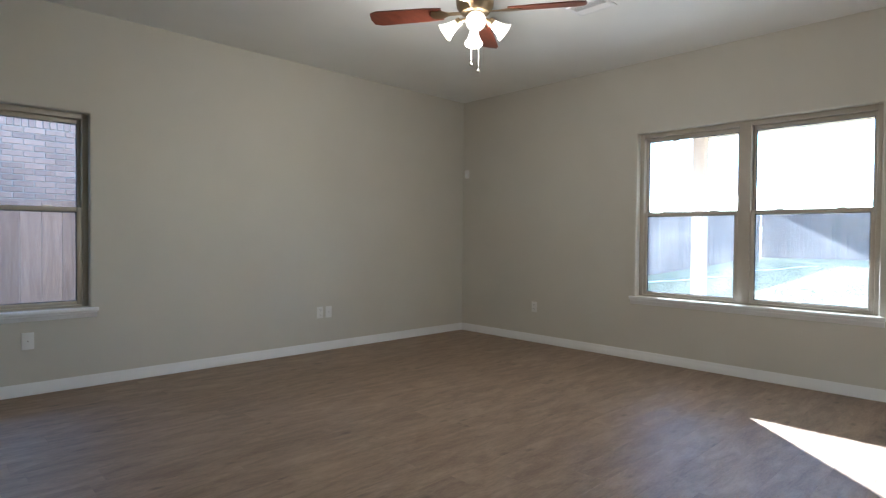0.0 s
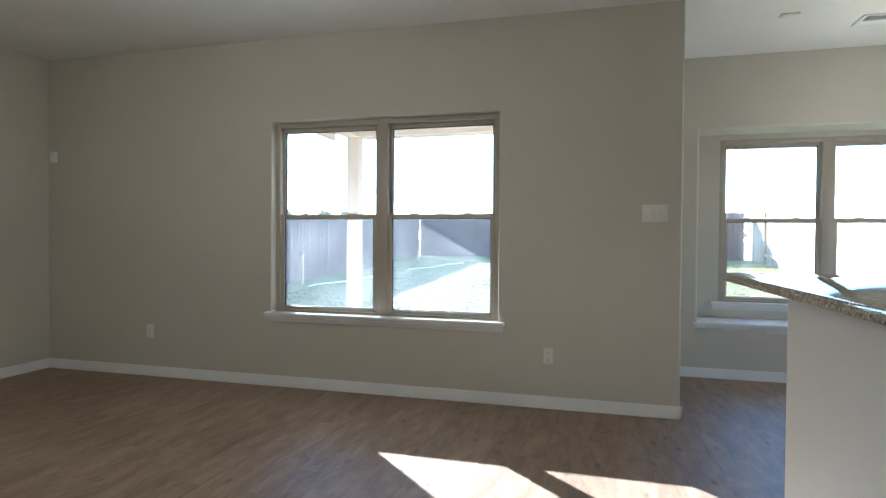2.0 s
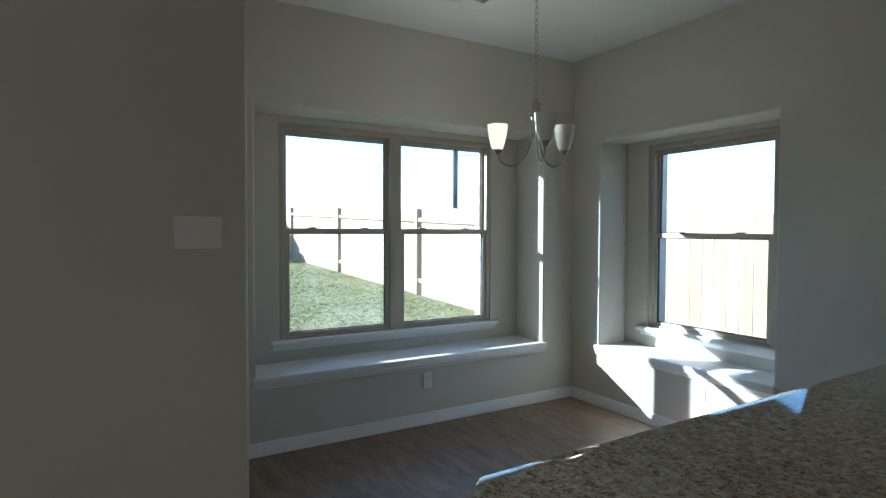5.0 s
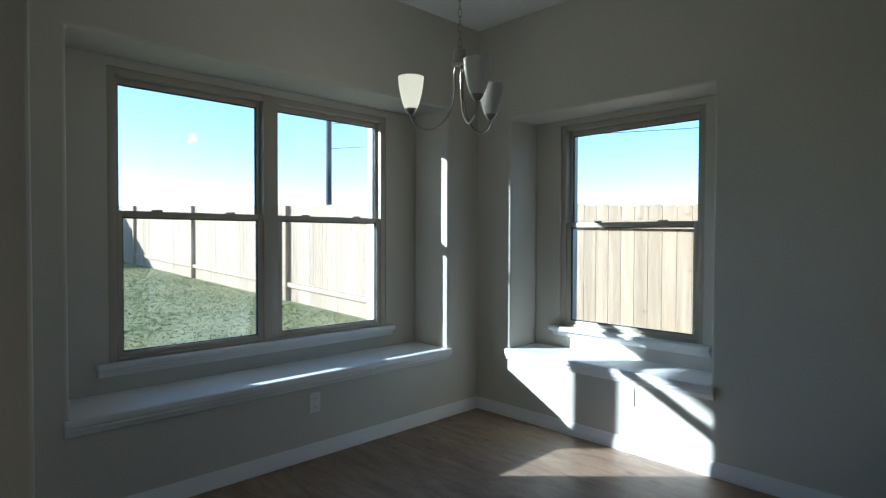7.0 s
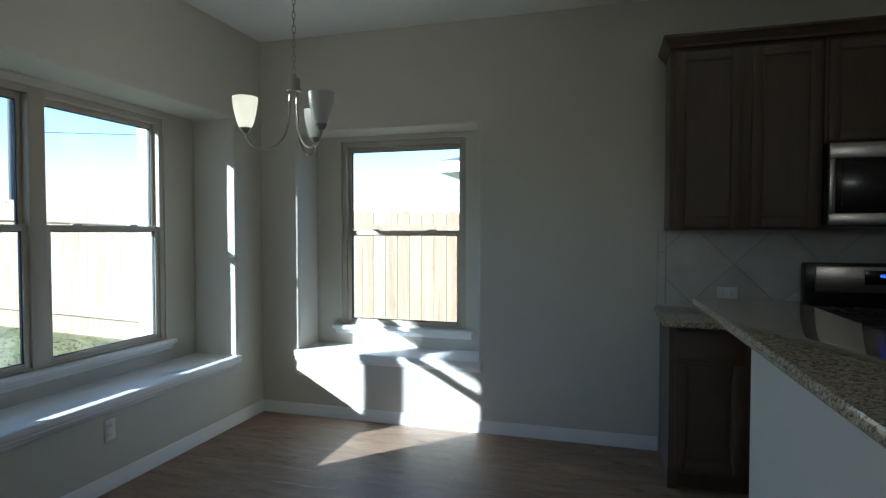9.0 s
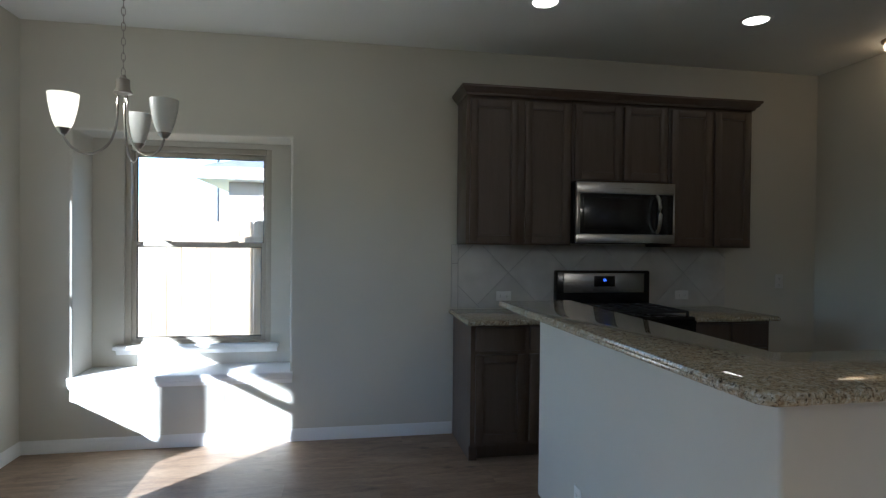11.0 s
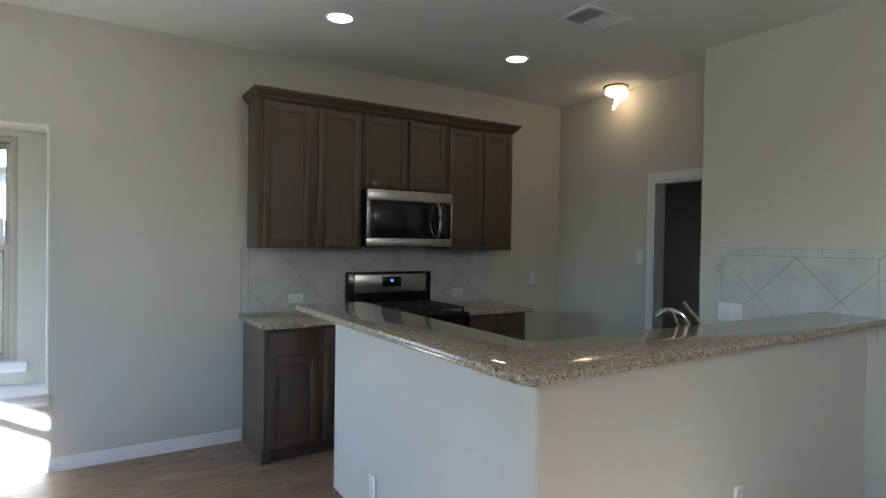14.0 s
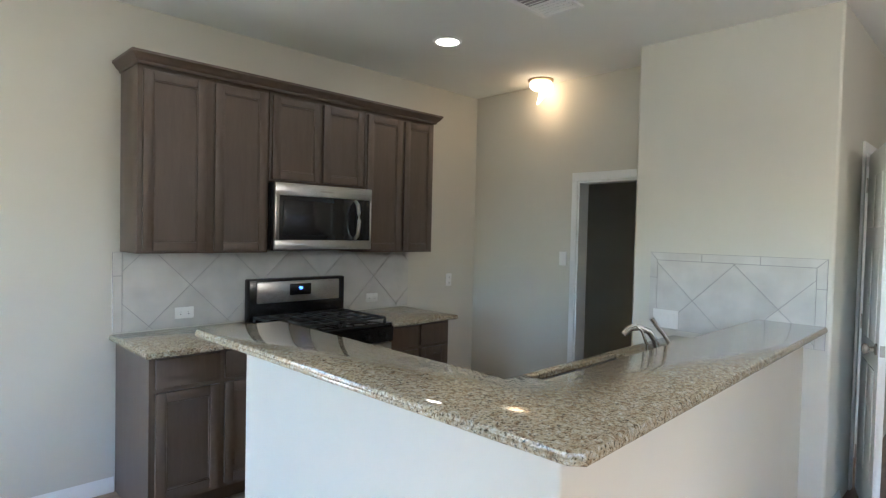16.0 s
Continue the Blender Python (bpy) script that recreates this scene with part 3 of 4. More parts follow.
# flush lamp at the kitchen's end, its shade a rag of torn film
fl = thing("flush_light", (0.64, -2.51, H), "lit flush ceiling light wrapped in torn protective film", "ceiling light")
part("base", lathe(bmesh.new(), [(0.0005, 0), (0.105, 0), (0.105, -0.012), (0.09, -0.02), (0.0005, -0.02)], seg=28), BRONZE, fl)
part("shade", lathe(bmesh.new(), [(0.085, -0.02), (0.092, -0.035), (0.088, -0.06), (0.06, -0.082), (0.0005, -0.09)], seg=28), LITWARM, fl)
bm = bmesh.new()
prism(bm, [(-0.09, -0.05), (0.0, -0.06), (0.015, -0.13), (0.03, -0.20), (0.012, -0.20), (-0.03, -0.14), (-0.07, -0.10)], (0, 0.0, 0), (0.75, -0.66, 0), (0, 0, 1), (0.003, 0.003, 0))
prism(bm, [(0.03, -0.06), (0.10, -0.04), (0.105, -0.08), (0.09, -0.075), (0.085, -0.115), (0.07, -0.11), (0.065, -0.08)], (0, 0.0, 0), (-0.75, 0.66, 0), (0, 0, 1), (0.003, 0.003, 0))
part("torn_film", bm, LITWARM, fl)
point_lamp("flush_lamp", (0.64, -2.51, H - 0.20), 0.035, 0.06, (1.0, 0.52, 0.22))


# ---- ceiling fan ----
fan = thing("ceiling_fan", (2.52, 2.42, H), "ceiling fan with cherry blades and four lit glass shades", "ceiling fan")
part("canopy", lathe(bmesh.new(), [(0.075, 0), (0.072, -0.03), (0.03, -0.055), (0.012, -0.06)]), BRONZE, fan)
part("downrod", rod(bmesh.new(), (0, 0, -0.05), (0, 0, -0.17), 0.012), BRONZE, fan)
part("motor", lathe(bmesh.new(), [(0.02, -0.16), (0.07, -0.17), (0.105, -0.20), (0.115, -0.24), (0.11, -0.29), (0.085, -0.325), (0.05, -0.335), (0.0005, -0.335)], seg=32), BRONZE, fan)
for a in (-56, 34, 124, 214):
    m = pose(0, 0, -0.315, 0, 0, a)
    bm = bmesh.new()
    outline = [(0.20, -0.055), (0.30, -0.065), (0.60, -0.072), (0.645, -0.055), (0.655, 0.0), (0.645, 0.055), (0.60, 0.072), (0.30, 0.065), (0.20, 0.055)]
    tilt = Matrix.Rotation(radians(12), 4, "X")
    prism(bm, outline, (0, 0, 0), (1, 0, 0), (0, 1, 0), (0, 0, 0.007))
    bmesh.ops.transform(bm, matrix=m @ tilt, verts=bm.verts)
    blade = part("blade", bm, CHERRY, fan)
    bm = bmesh.new()
    prism(bm, [(0.08, -0.012), (0.16, -0.014), (0.20, -0.038), (0.26, -0.040), (0.275, 0.0), (0.26, 0.040), (0.20, 0.038), (0.16, 0.014), (0.08, 0.012)], (0, 0, -0.006), (1, 0, 0), (0, 1, 0), (0, 0, 0.006))
    bmesh.ops.transform(bm, matrix=m @ tilt, verts=bm.verts)
    part("blade_iron", bm, BRONZE, blade)
part("light_hub", lathe(bmesh.new(), [(0.05, -0.33), (0.055, -0.36), (0.045, -0.39), (0.02, -0.41), (0.0005, -0.415)]), BRONZE, fan)
for a in (-135, -45, 45, 135):
    d = Vector((math.cos(radians(a)), math.sin(radians(a)), 0))
    c0, c1 = d * 0.04 + Vector((0, 0, -0.365)), d * 0.095 + Vector((0, 0, -0.375))
    ax = (d * 0.80 + Vector((0, 0, -0.60))).normalized()
    part("lamp_arm", tube(bmesh.new(), [c0, (c0 + c1) / 2 + Vector((0, 0, 0.008)), c1], 0.011), BRONZE, fan)
    part("lamp_cap", lathe(bmesh.new(), [(0.0005, -0.012), (0.024, -0.010), (0.027, 0.01), (0.024, 0.02)], c1, 20, ax), BRONZE, fan)
    part("shade", lathe(bmesh.new(), [(0.023, 0.012), (0.028, 0.035), (0.036, 0.065), (0.046, 0.09), (0.058, 0.108), (0.056, 0.109), (0.043, 0.09), (0.033, 0.065), (0.0005, 0.055)], c1, 24, ax), LIT, fan)
for o, n in ((-0.02, 0.62), (0.025, 0.66)):
    p = Vector((o * 0.72, -o * 0.69, 0))
    ch = part("pull_chain", rod(bmesh.new(), p + Vector((0, 0, -0.40)), p + Vector((0, 0, -n)), 0.0012, seg=6), NICKEL, fan)
    bm = bmesh.new()
    bmesh.ops.create_uvsphere(bm, u_segments=12, v_segments=8, radius=0.010, matrix=Matrix.Translation(p + Vector((0, 0, -n - 0.008))))
    part("pull_knob", bm, NICKEL, ch)
point_lamp("fan_lamp", (2.52, 2.42, H - 0.56), 2.8, 0.12, (1.0, 0.82, 0.60))


# ---- chandelier ----
CH = Vector((5.335, -2.035, 0))
cd = thing("chandelier", (CH.x, CH.y, H), "brushed nickel chandelier with three frosted shades, one lit", "chandelier")
part("canopy", lathe(bmesh.new(), [(0.065, 0), (0.062, -0.018), (0.03, -0.03), (0.0005, -0.032)]), NICKEL, cd)
z, k = -0.03, 0
while z > -0.655:
    bm = bmesh.new()
    q = Matrix.Rotation(radians(90 * (k % 2) + 20), 3, "Z")
    tube(bm, [Vector((0, 0, z - 0.019)) + q @ Vector((0.008 * math.cos(u), 0, 0.021 * math.sin(u))) for u in [2 * math.pi * i / 12 for i in range(12)]], 0.0019, 6, True)
    part("chain_link", bm, NICKEL, cd)
    z -= 0.034
    k += 1
part("hub", lathe(bmesh.new(), [(0.0005, -0.672), (0.010, -0.675), (0.014, -0.688), (0.027, -0.694), (0.029, -0.738), (0.038, -0.752), (0.038, -0.757), (0.028, -0.761), (0.0005, -0.762)]), NICKEL, cd)
for i, a in enumerate((33, 153, 273)):
    d = Vector((math.cos(radians(a)), math.sin(radians(a)), 0))
    pts = [d * u + Vector((0, 0, w)) for u, w in ((0.022, -0.755), (0.023, -0.85), (0.031, -0.92), (0.054, -0.985), (0.098, -1.03), (0.148, -1.043), (0.197, -1.022), (0.222, -0.985), (0.227, -0.962))]
    fine = []
    for j in range(len(pts) - 1):
        p0, p1, p2, p3 = pts[max(0, j - 1)], pts[j], pts[j + 1], pts[min(len(pts) - 1, j + 2)]
        for s in (0, 0.25, 0.5, 0.75):
            fine.append(0.5 * ((2 * p1) + (p2 - p0) * s + (2 * p0 - 5 * p1 + 4 * p2 - p3) * s * s + (3 * p1 - p0 - 3 * p2 + p3) * s ** 3))
    fine.append(pts[-1])
    arm = part("arm", tube(bmesh.new(), fine, 0.0055, 8), NICKEL, cd)
    e = d * 0.227 + Vector((0, 0, -0.962))
    part("cup", lathe(bmesh.new(), [(0.0005, -0.01), (0.012, -0.008), (0.026, 0.012), (0.031, 0.03), (0.0005, 0.03)], e, 20), NICKEL, arm)
    part("shade", lathe(bmesh.new(), [(0.028, 0.018), (0.038, 0.042), (0.049, 0.085), (0.056, 0.125), (0.059, 0.162), (0.0565, 0.162), (0.053, 0.125), (0.046, 0.085), (0.035, 0.045), (0.0005, 0.03)], e, 28),
         LIT if i == 0 else FROST, arm, "lit frosted glass shade" if i == 0 else "unlit frosted glass shade")
    if i == 0:
        point_lamp("chandelier_lamp", CH + Vector((e.x, e.y, H + e.z + 0.20)), 0.7, 0.04, (1.0, 0.82, 0.60))


# ---- kitchen: half wall and bar top ----
bm = prism(bmesh.new(), [(0.80, -0.64), (3.125, -0.64), (3.125, -2.285), (3.265, -2.285), (3.265, -0.515), (0.80, -0.515)], (0, 0, -0.02), (1, 0, 0), (0, 1, 0), (0, 0, 1.072))
structure("half_wall", bm, WALL, "greige painted half wall under the bar top", "wall", 0.012)


def slab(poly, z1, thick=0.034, name="bar_top", label="", at=None):
    """A stone top with a stepped, rounded edge; poly runs anticlockwise."""
    bm = bmesh.new()
    area = sum(p[0] * q[1] - q[0] * p[1] for p, q in zip(poly, poly[1:] + poly[:1]))
    pts = poly if area > 0 else poly[::-1]

    def inset(d):
        out = []
        n = len(pts)
        for i in range(n):
            p0, p1, p2 = Vector(pts[i - 1]), Vector(pts[i]), Vector(pts[(i + 1) % n])
            a, b = (p1 - p0).normalized(), (p2 - p1).normalized()
            na, nb = Vector((-a.y, a.x)), Vector((-b.y, b.x))
            out.append(p1 + (na + nb) * (d / (1 + na.dot(nb))))
        return out

    rings = []
    for d, dz in ((0.012, -thick), (0.003, -thick + 0.003), (0.0, -thick + 0.009), (0.0, -0.017), (0.003, -0.0135), (0.003, -0.009), (0.006, -0.003), (0.012, 0.0)):
        rings.append([bm.verts.new((p.x, p.y, z1 + dz)) for p in inset(d)])
    for ra, rb in zip(rings, rings[1:]):
        for k in range(len(ra)):
            bm.faces.new((ra[k], ra[(k + 1) % len(ra)], rb[(k + 1) % len(ra)], rb[k]))
    bm.faces.new(rings[0][::-1])
    bm.faces.new(rings[-1])
    return whole(name, bm, GRANITE, label, "countertop")


slab([(0.884, -0.765), (3.07, -0.765), (3.075, -2.30), (3.50, -2.30), (3.46, -0.370), (3.43, -0.338), (0.884, -0.405)], 1.086, label="polished speckled granite bar top on the half wall")


# ---- cabinets ----
def shaker(bm_parent, name, x0, x1, z0, z1, y, parent, out=1):
    """A door or drawer front with a recessed panel; its face looks along +y (out=1) or -y."""
    t, r = 0.019 * out, 0.052
    drawer = (z1 - z0) < 0.2
    bm = bmesh.new()
    lo, hi = sorted((y, y + t))
    if drawer:
        box(bm, x0, x1, lo, hi, z0, z1, 0.004)
        return part(name, bm, CABINET, parent)
    box(bm, x0, x0 + r, lo, hi, z0, z1, 0.003)
    box(bm, x1 - r, x1, lo, hi, z0, z1, 0.003)
    box(bm, x0 + r, x1 - r, lo, hi, z1 - r, z1, 0.003)
    box(bm, x0 + r, x1 - r, lo, hi, z0, z0 + r, 0.003)
    door = part(name, bm, CABINET, parent)
    p0, p1 = sorted((y + 0.002 * out, y + 0.010 * out))
    part("panel", boxed(x0 + r - 0.004, x1 - r + 0.004, p0, p1, z0 + r - 0.004, z1 - r + 0.004), CABINET, door)
    bm = bmesh.new()
    m0, m1 = sorted((y + 0.008 * out, y + 0.0145 * out))
    for q in ((x0 + r, x0 + r + 0.008, z0 + r, z1 - r), (x1 - r - 0.008, x1 - r, z0 + r, z1 - r), (x0 + r, x1 - r, z0 + r, z0 + r + 0.008), (x0 + r, x1 - r, z1 - r - 0.008, z1 - r)):
        box(bm, q[0], q[1], m0, m1, q[2], q[3], 0.003)
    part("moulding", bm, CABINET, door)
    return door


def upper(x0, x1, z0, z1, doors, depth=0.305):
    cab = thing("wall_cabinet", ((x0 + x1) / 2, Y_S, z0), "dark stained wooden wall cabinet with closed shaker doors", "cabinet", "kitchen wall cabinets")
    w, h = x1 - x0, z1 - z0
    part("body", boxed(-w / 2 + 0.001, w / 2 - 0.001, 0.002, depth, 0, h, 0.002), CABINET, cab)
    for a, b in doors:
        shaker(None, "door", a - (x0 + x1) / 2, b - (x0 + x1) / 2, 0.012, h - 0.03, depth + 0.001, cab)
    return cab


upper(2.766, 3.528, 1.395, 2.42, [(3.162, 3.502), (2.785, 3.112)])
upper(2.022, 2.764, 1.850, 2.42, [(2.396, 2.748), (2.042, 2.374)])
upper(1.335, 2.020, 1.388, 2.42, [(1.678, 2.002), (1.355, 1.650)])
crown = thing("cabinet_crown", (2.44, Y_S, 2.42), "dark stained crown moulding on the wall cabinets", "moulding")
prof = [(0.0, 0.0), (0.006, 0.0), (0.010, 0.014), (0.026, 0.026), (0.036, 0.044), (0.044, 0.050), (0.044, 0.064), (0.0, 0.064)]
bm = bmesh.new()
front, xl, xr = 0.324, 3.528 - 2.44, 1.335 - 2.44
rings = []
for o, zz in prof:
    rings.append([bm.verts.new(p) for p in ((xl + o, 0.002, zz - 0.006), (xl + o, front + o, zz - 0.006), (xr - o, front + o, zz - 0.006), (xr - o, 0.002, zz - 0.006))])
for ra, rb in zip(rings, rings[1:]):
    for k in range(3):
        bm.faces.new((ra[k], ra[k + 1], rb[k + 1], rb[k]))
bm.faces.new(rings[-1])
part("moulding", bm, CABINET, crown, smooth=25)


def base(x0, x1, doors, y0=Y_S, out=1, depth=0.60, label="dark stained wooden base cabinet with drawers over doors"):
    cab = thing("base_cabinet", ((x0 + x1) / 2, y0, 0), label, "cabinet", "kitchen base cabinets")
    w = x1 - x0
    ys = sorted((0.002 * out, depth * out))
    bm = bmesh.new()
    box(bm, -w / 2 + 0.001, w / 2 - 0.001, ys[0], ys[1], 0.10, 0.885, 0.002)
    part("body", bm, CABINET, cab)
    k0, k1 = sorted((0.002 * out, (depth - 0.07) * out))
    part("toe_kick", boxed(-w / 2 + 0.003, w / 2 - 0.003, k0, k1, 0.0, 0.10), CABINET, cab)
    for a, b in doors:
        a, b = a - (x0 + x1) / 2, b - (x0 + x1) / 2
        shaker(None, "drawer_front", a, b, 0.715, 0.865, (depth + 0.001) * out, cab, out)
        shaker(None, "door", a, b, 0.125, 0.69, (depth + 0.001) * out, cab, out)
    return cab


left = base(2.785, 3.54, [(3.185, 3.515), (2.83, 3.155)], depth=0.575)
bm = bmesh.new()
prism(bm, [(0.002, 0.0), (0.525, 0.0), (0.525, 0.09), (0.578, 0.11), (0.578, 0.885), (0.002, 0.885)], (0.371, 0, 0), (0, 1, 0), (0, 0, 1), (0.012, 0, 0))
part("end_panel", bm, CABINET, left)
part("foot_block", boxed(0.33, 0.383, 0.527, 0.545, 0, 0.10, 0.002), CABINET, left)
base(1.39, 2.015, [(1.72, 1.995), (1.415, 1.69)], depth=0.575)
slab([(2.785, Y_S + 0.002), (3.582, Y_S + 0.002), (3.582, Y_S + 0.655), (2.785, Y_S + 0.655)], 0.918, 0.034, "countertop", "polished speckled granite countertop next to the range")
slab([(1.365, Y_S + 0.002), (2.015, Y_S + 0.002), (2.015, Y_S + 0.655), (1.365, Y_S + 0.655)], 0.918, 0.034, "countertop", "polished speckled granite countertop beside the range")
# sink run behind the half wall
base(1.75, 3.12, [(2.45, 2.90), (1.78, 2.22)], -0.64, -1, 0.58, "dark stained wooden sink cabinet behind the half wall")
base(0.885, 1.745, [(1.33, 1.72), (0.91, 1.30)], -0.64, -1, 0.58, "dark stained wooden base cabinet behind the half wall")
for n, poly in enumerate(([(0.884, -0.645), (3.12, -0.645), (3.12, -0.79), (0.884, -0.79)], [(0.884, -0.791), (1.72, -0.791), (1.72, -1.25), (0.884, -1.25)],
                          [(2.46, -0.791), (3.12, -0.791), (3.12, -1.25), (2.46, -1.25)], [(1.72, -1.19), (2.46, -1.19), (2.46, -1.25), (1.72, -1.25)])):
    slab(poly, 0.922, 0.034, "sink_countertop", "polished speckled granite counter around the sink")
sink = thing("kitchen_sink", (2.09, -0.99, 0.70), "stainless steel undermount kitchen sink", "sink")
bm = bmesh.new()
bmesh.ops.create_cube(bm, size=1.0, matrix=Matrix.Translation((0, 0, 0.1)) @ Matrix.Diagonal((0.73, 0.39, 0.2, 1)))
bm.faces.ensure_lookup_table()
top = [f for f in bm.faces if f.normal.z > 0.5]
bmesh.ops.delete(bm, geom=top, context="FACES")
part("basin", bm, STEEL, sink)
part("drain", lathe(bmesh.new(), [(0.0005, 0.003), (0.03, 0.004), (0.045, 0.006), (0.046, 0.001)]), CHROME, sink)
fau = thing("faucet", (1.98, -0.84, 0.922), "chrome arched kitchen faucet with a lever handle", "faucet")
part("body", lathe(bmesh.new(), [(0.03, 0), (0.03, 0.01), (0.022, 0.02), (0.02, 0.09), (0.018, 0.12), (0.0005, 0.125)]), CHROME, fau)
part("spout", tube(bmesh.new(), [(0.0, -0.005, 0.10), (0.010, -0.015, 0.155), (0.032, -0.034, 0.195), (0.063, -0.064, 0.213), (0.095, -0.094, 0.208), (0.116, -0.114, 0.18)], [0.015, 0.015, 0.015, 0.014, 0.014, 0.015], 12), CHROME, fau)
part("spray_hose", tube(bmesh.new(), [(0.045, -0.030, 0.06), (0.050, -0.036, 0.14), (0.066, -0.052, 0.20), (0.085, -0.074, 0.222), (0.108, -0.096, 0.212), (0.121, -0.110, 0.195)], 0.007, 10), CHROME, fau)
part("lever", tube(bmesh.new(), [(0.0, 0.0, 0.095), (-0.026, 0.024, 0.115), (-0.032, 0.030, 0.150), (-0.014, 0.014, 0.185), (0.010, -0.008, 0.220), (0.030, -0.026, 0.258)], [0.012, 0.011, 0.010, 0.009, 0.010, 0.012], 12), CHROME, fau)

# ---- microwave ----
mwv = thing("microwave", (2.388, Y_S, 1.415), "stainless steel over-the-range microwave with curved handle", "microwave")
part("body", boxed(-0.375, 0.375, 0.002, 0.365, 0.0, 0.425, 0.004), BLACK, mwv)
bm = bmesh.new()
for q in ((-0.375, 0.375, 0.345, 0.425), (-0.375, 0.375, 0.0, 0.062), (0.345, 0.375, 0.062, 0.345), (-0.375, -0.362, 0.062, 0.345)):
    box(bm, q[0], q[1], 0.366, 0.392, q[2], q[3], 0.004)
part("front_frame", bm, STEEL, mwv)
part("door_glass", boxed(-0.235, 0.345, 0.366, 0.386, 0.062, 0.345, 0.002), DARKGLASS, mwv)
part("window_mesh", boxed(-0.17, 0.315, 0.386, 0.3875, 0.095, 0.315, 0.001), BLACK, mwv)
part("control_panel", boxed(-0.362, -0.238, 0.366, 0.387, 0.062, 0.345, 0.002), BLACK, mwv)
part("handle", tube(bmesh.new(), [(-0.235, 0.390, 0.075), (-0.235, 0.418, 0.10), (-0.235, 0.432, 0.15), (-0.235, 0.436, 0.20), (-0.235, 0.432, 0.25), (-0.235, 0.418, 0.31), (-0.235, 0.390, 0.335)], 0.013, 10), STEEL, mwv)
part("badge", boxed(-0.05, 0.05, 0.392, 0.3932, 0.378, 0.388), NICKEL, mwv)
part("vent_grille", boxed(-0.36, 0.36, 0.05, 0.34, -0.006, 0.0), BLACK, mwv)

# ---- range ----
rng = thing("gas_range", (2.40, Y_S, 0), "black and stainless gas range with a low backguard", "stove")
part("body", boxed(-0.378, 0.378, 0.02, 0.62, 0.02, 0.90, 0.004), BLACK, rng)
part("cooktop", boxed(-0.379, 0.379, 0.02, 0.66, 0.90, 0.925, 0.008), BLACK, rng)
part("backguard", boxed(-0.379, 0.379, 0.012, 0.085, 0.92, 1.205, 0.012), BLACK, rng)
part("backguard_face", boxed(-0.325, 0.325, 0.085, 0.092, 1.04, 1.185, 0.006), STEEL, rng)
disp = part("display", boxed(-0.085, 0.085, 0.092, 0.096, 1.085, 1.165, 0.002), BLACK, rng)
cu = bpy.data.curves.new("clock_digits", "FONT")
cu.body, cu.size, cu.extrude, cu.align_x = "46", 0.03, 0.0005, "CENTER"
cu.materials.append(LED)
dg = new("clock_digits", cu)
dg.parent = disp
dg.location, dg.rotation_euler = (0.0, 0.0968, 1.125), (radians(90), 0, radians(180))
for cx in (-0.19, 0.19):
    for cy in (0.22, 0.50):
        part("burner", lathe(bmesh.new(), [(0.0005, 0.945), (0.035, 0.945), (0.04, 0.935), (0.055, 0.93), (0.06, 0.925)], (cx, cy, 0)), IRON, rng)
for gx in (-0.19, 0.19):
    bm = bmesh.new()
    for u in (-0.165, -0.055, 0.055, 0.165):
        box(bm, gx + u - 0.006, gx + u + 0.006, 0.11, 0.61, 0.945, 0.96, 0.003)
    for v in (0.11, 0.22, 0.36, 0.50, 0.60):
        box(bm, gx - 0.171, gx + 0.171, v - 0.006, v + 0.006, 0.945, 0.96, 0.003)
    for u in (-0.165, 0.165):
        for v in (0.115, 0.605):
            box(bm, gx + u - 0.007, gx + u + 0.007, v - 0.007, v + 0.007, 0.924, 0.95)
    part("grate", bm, IRON, rng)
bm = bmesh.new()
prism(bm, [(0.60, 0.80), (0.665, 0.80), (0.672, 0.90), (0.60, 0.915)], (-0.378, 0, 0), (0, 1, 0), (0, 0, 1), (0.756, 0, 0))
part("control_panel", bm, BLACK, rng)
for k in range(5):
    x = -0.29 + k * 0.145
    part("knob", lathe(bmesh.new(), [(0.024, 0), (0.022, 0.012), (0.019, 0.03), (0.0005, 0.032)], (x, 0.668, 0.85), 18, (0, 1, 0)), BLACK, rng)
part("oven_door", boxed(-0.375, 0.375, 0.62, 0.66, 0.20, 0.79, 0.006), STEEL, rng)
part("oven_window", boxed(-0.25, 0.25, 0.66, 0.663, 0.33, 0.60, 0.002), DARKGLASS, rng)
part("oven_handle", tube(bmesh.new(), [(-0.32, 0.66, 0.74), (-0.32, 0.70, 0.74), (0.32, 0.70, 0.74), (0.32, 0.66, 0.74)], 0.011), STEEL, rng)
part("drawer", boxed(-0.375, 0.375, 0.62, 0.655, 0.03, 0.19, 0.006), STEEL, rng)


# ---- tile backsplashes ----
def clip(poly, u0, u1, w0, w1):
    for axis, limit, keep in ((0, u0, 1), (0, u1, -1), (1, w0, 1), (1, w1, -1)):
        out = []
        for p, q in zip(poly, poly[1:] + poly[:1]):
            a, b = (p[axis] - limit) * keep, (q[axis] - limit) * keep
            if a >= 0:
                out.append(p)
            if a * b < 0:
                s = a / (a - b)
                out.append((p[0] + (q[0] - p[0]) * s, p[1] + (q[1] - p[1]) * s))
        poly = out
        if len(poly) < 3:
            return []
    return poly


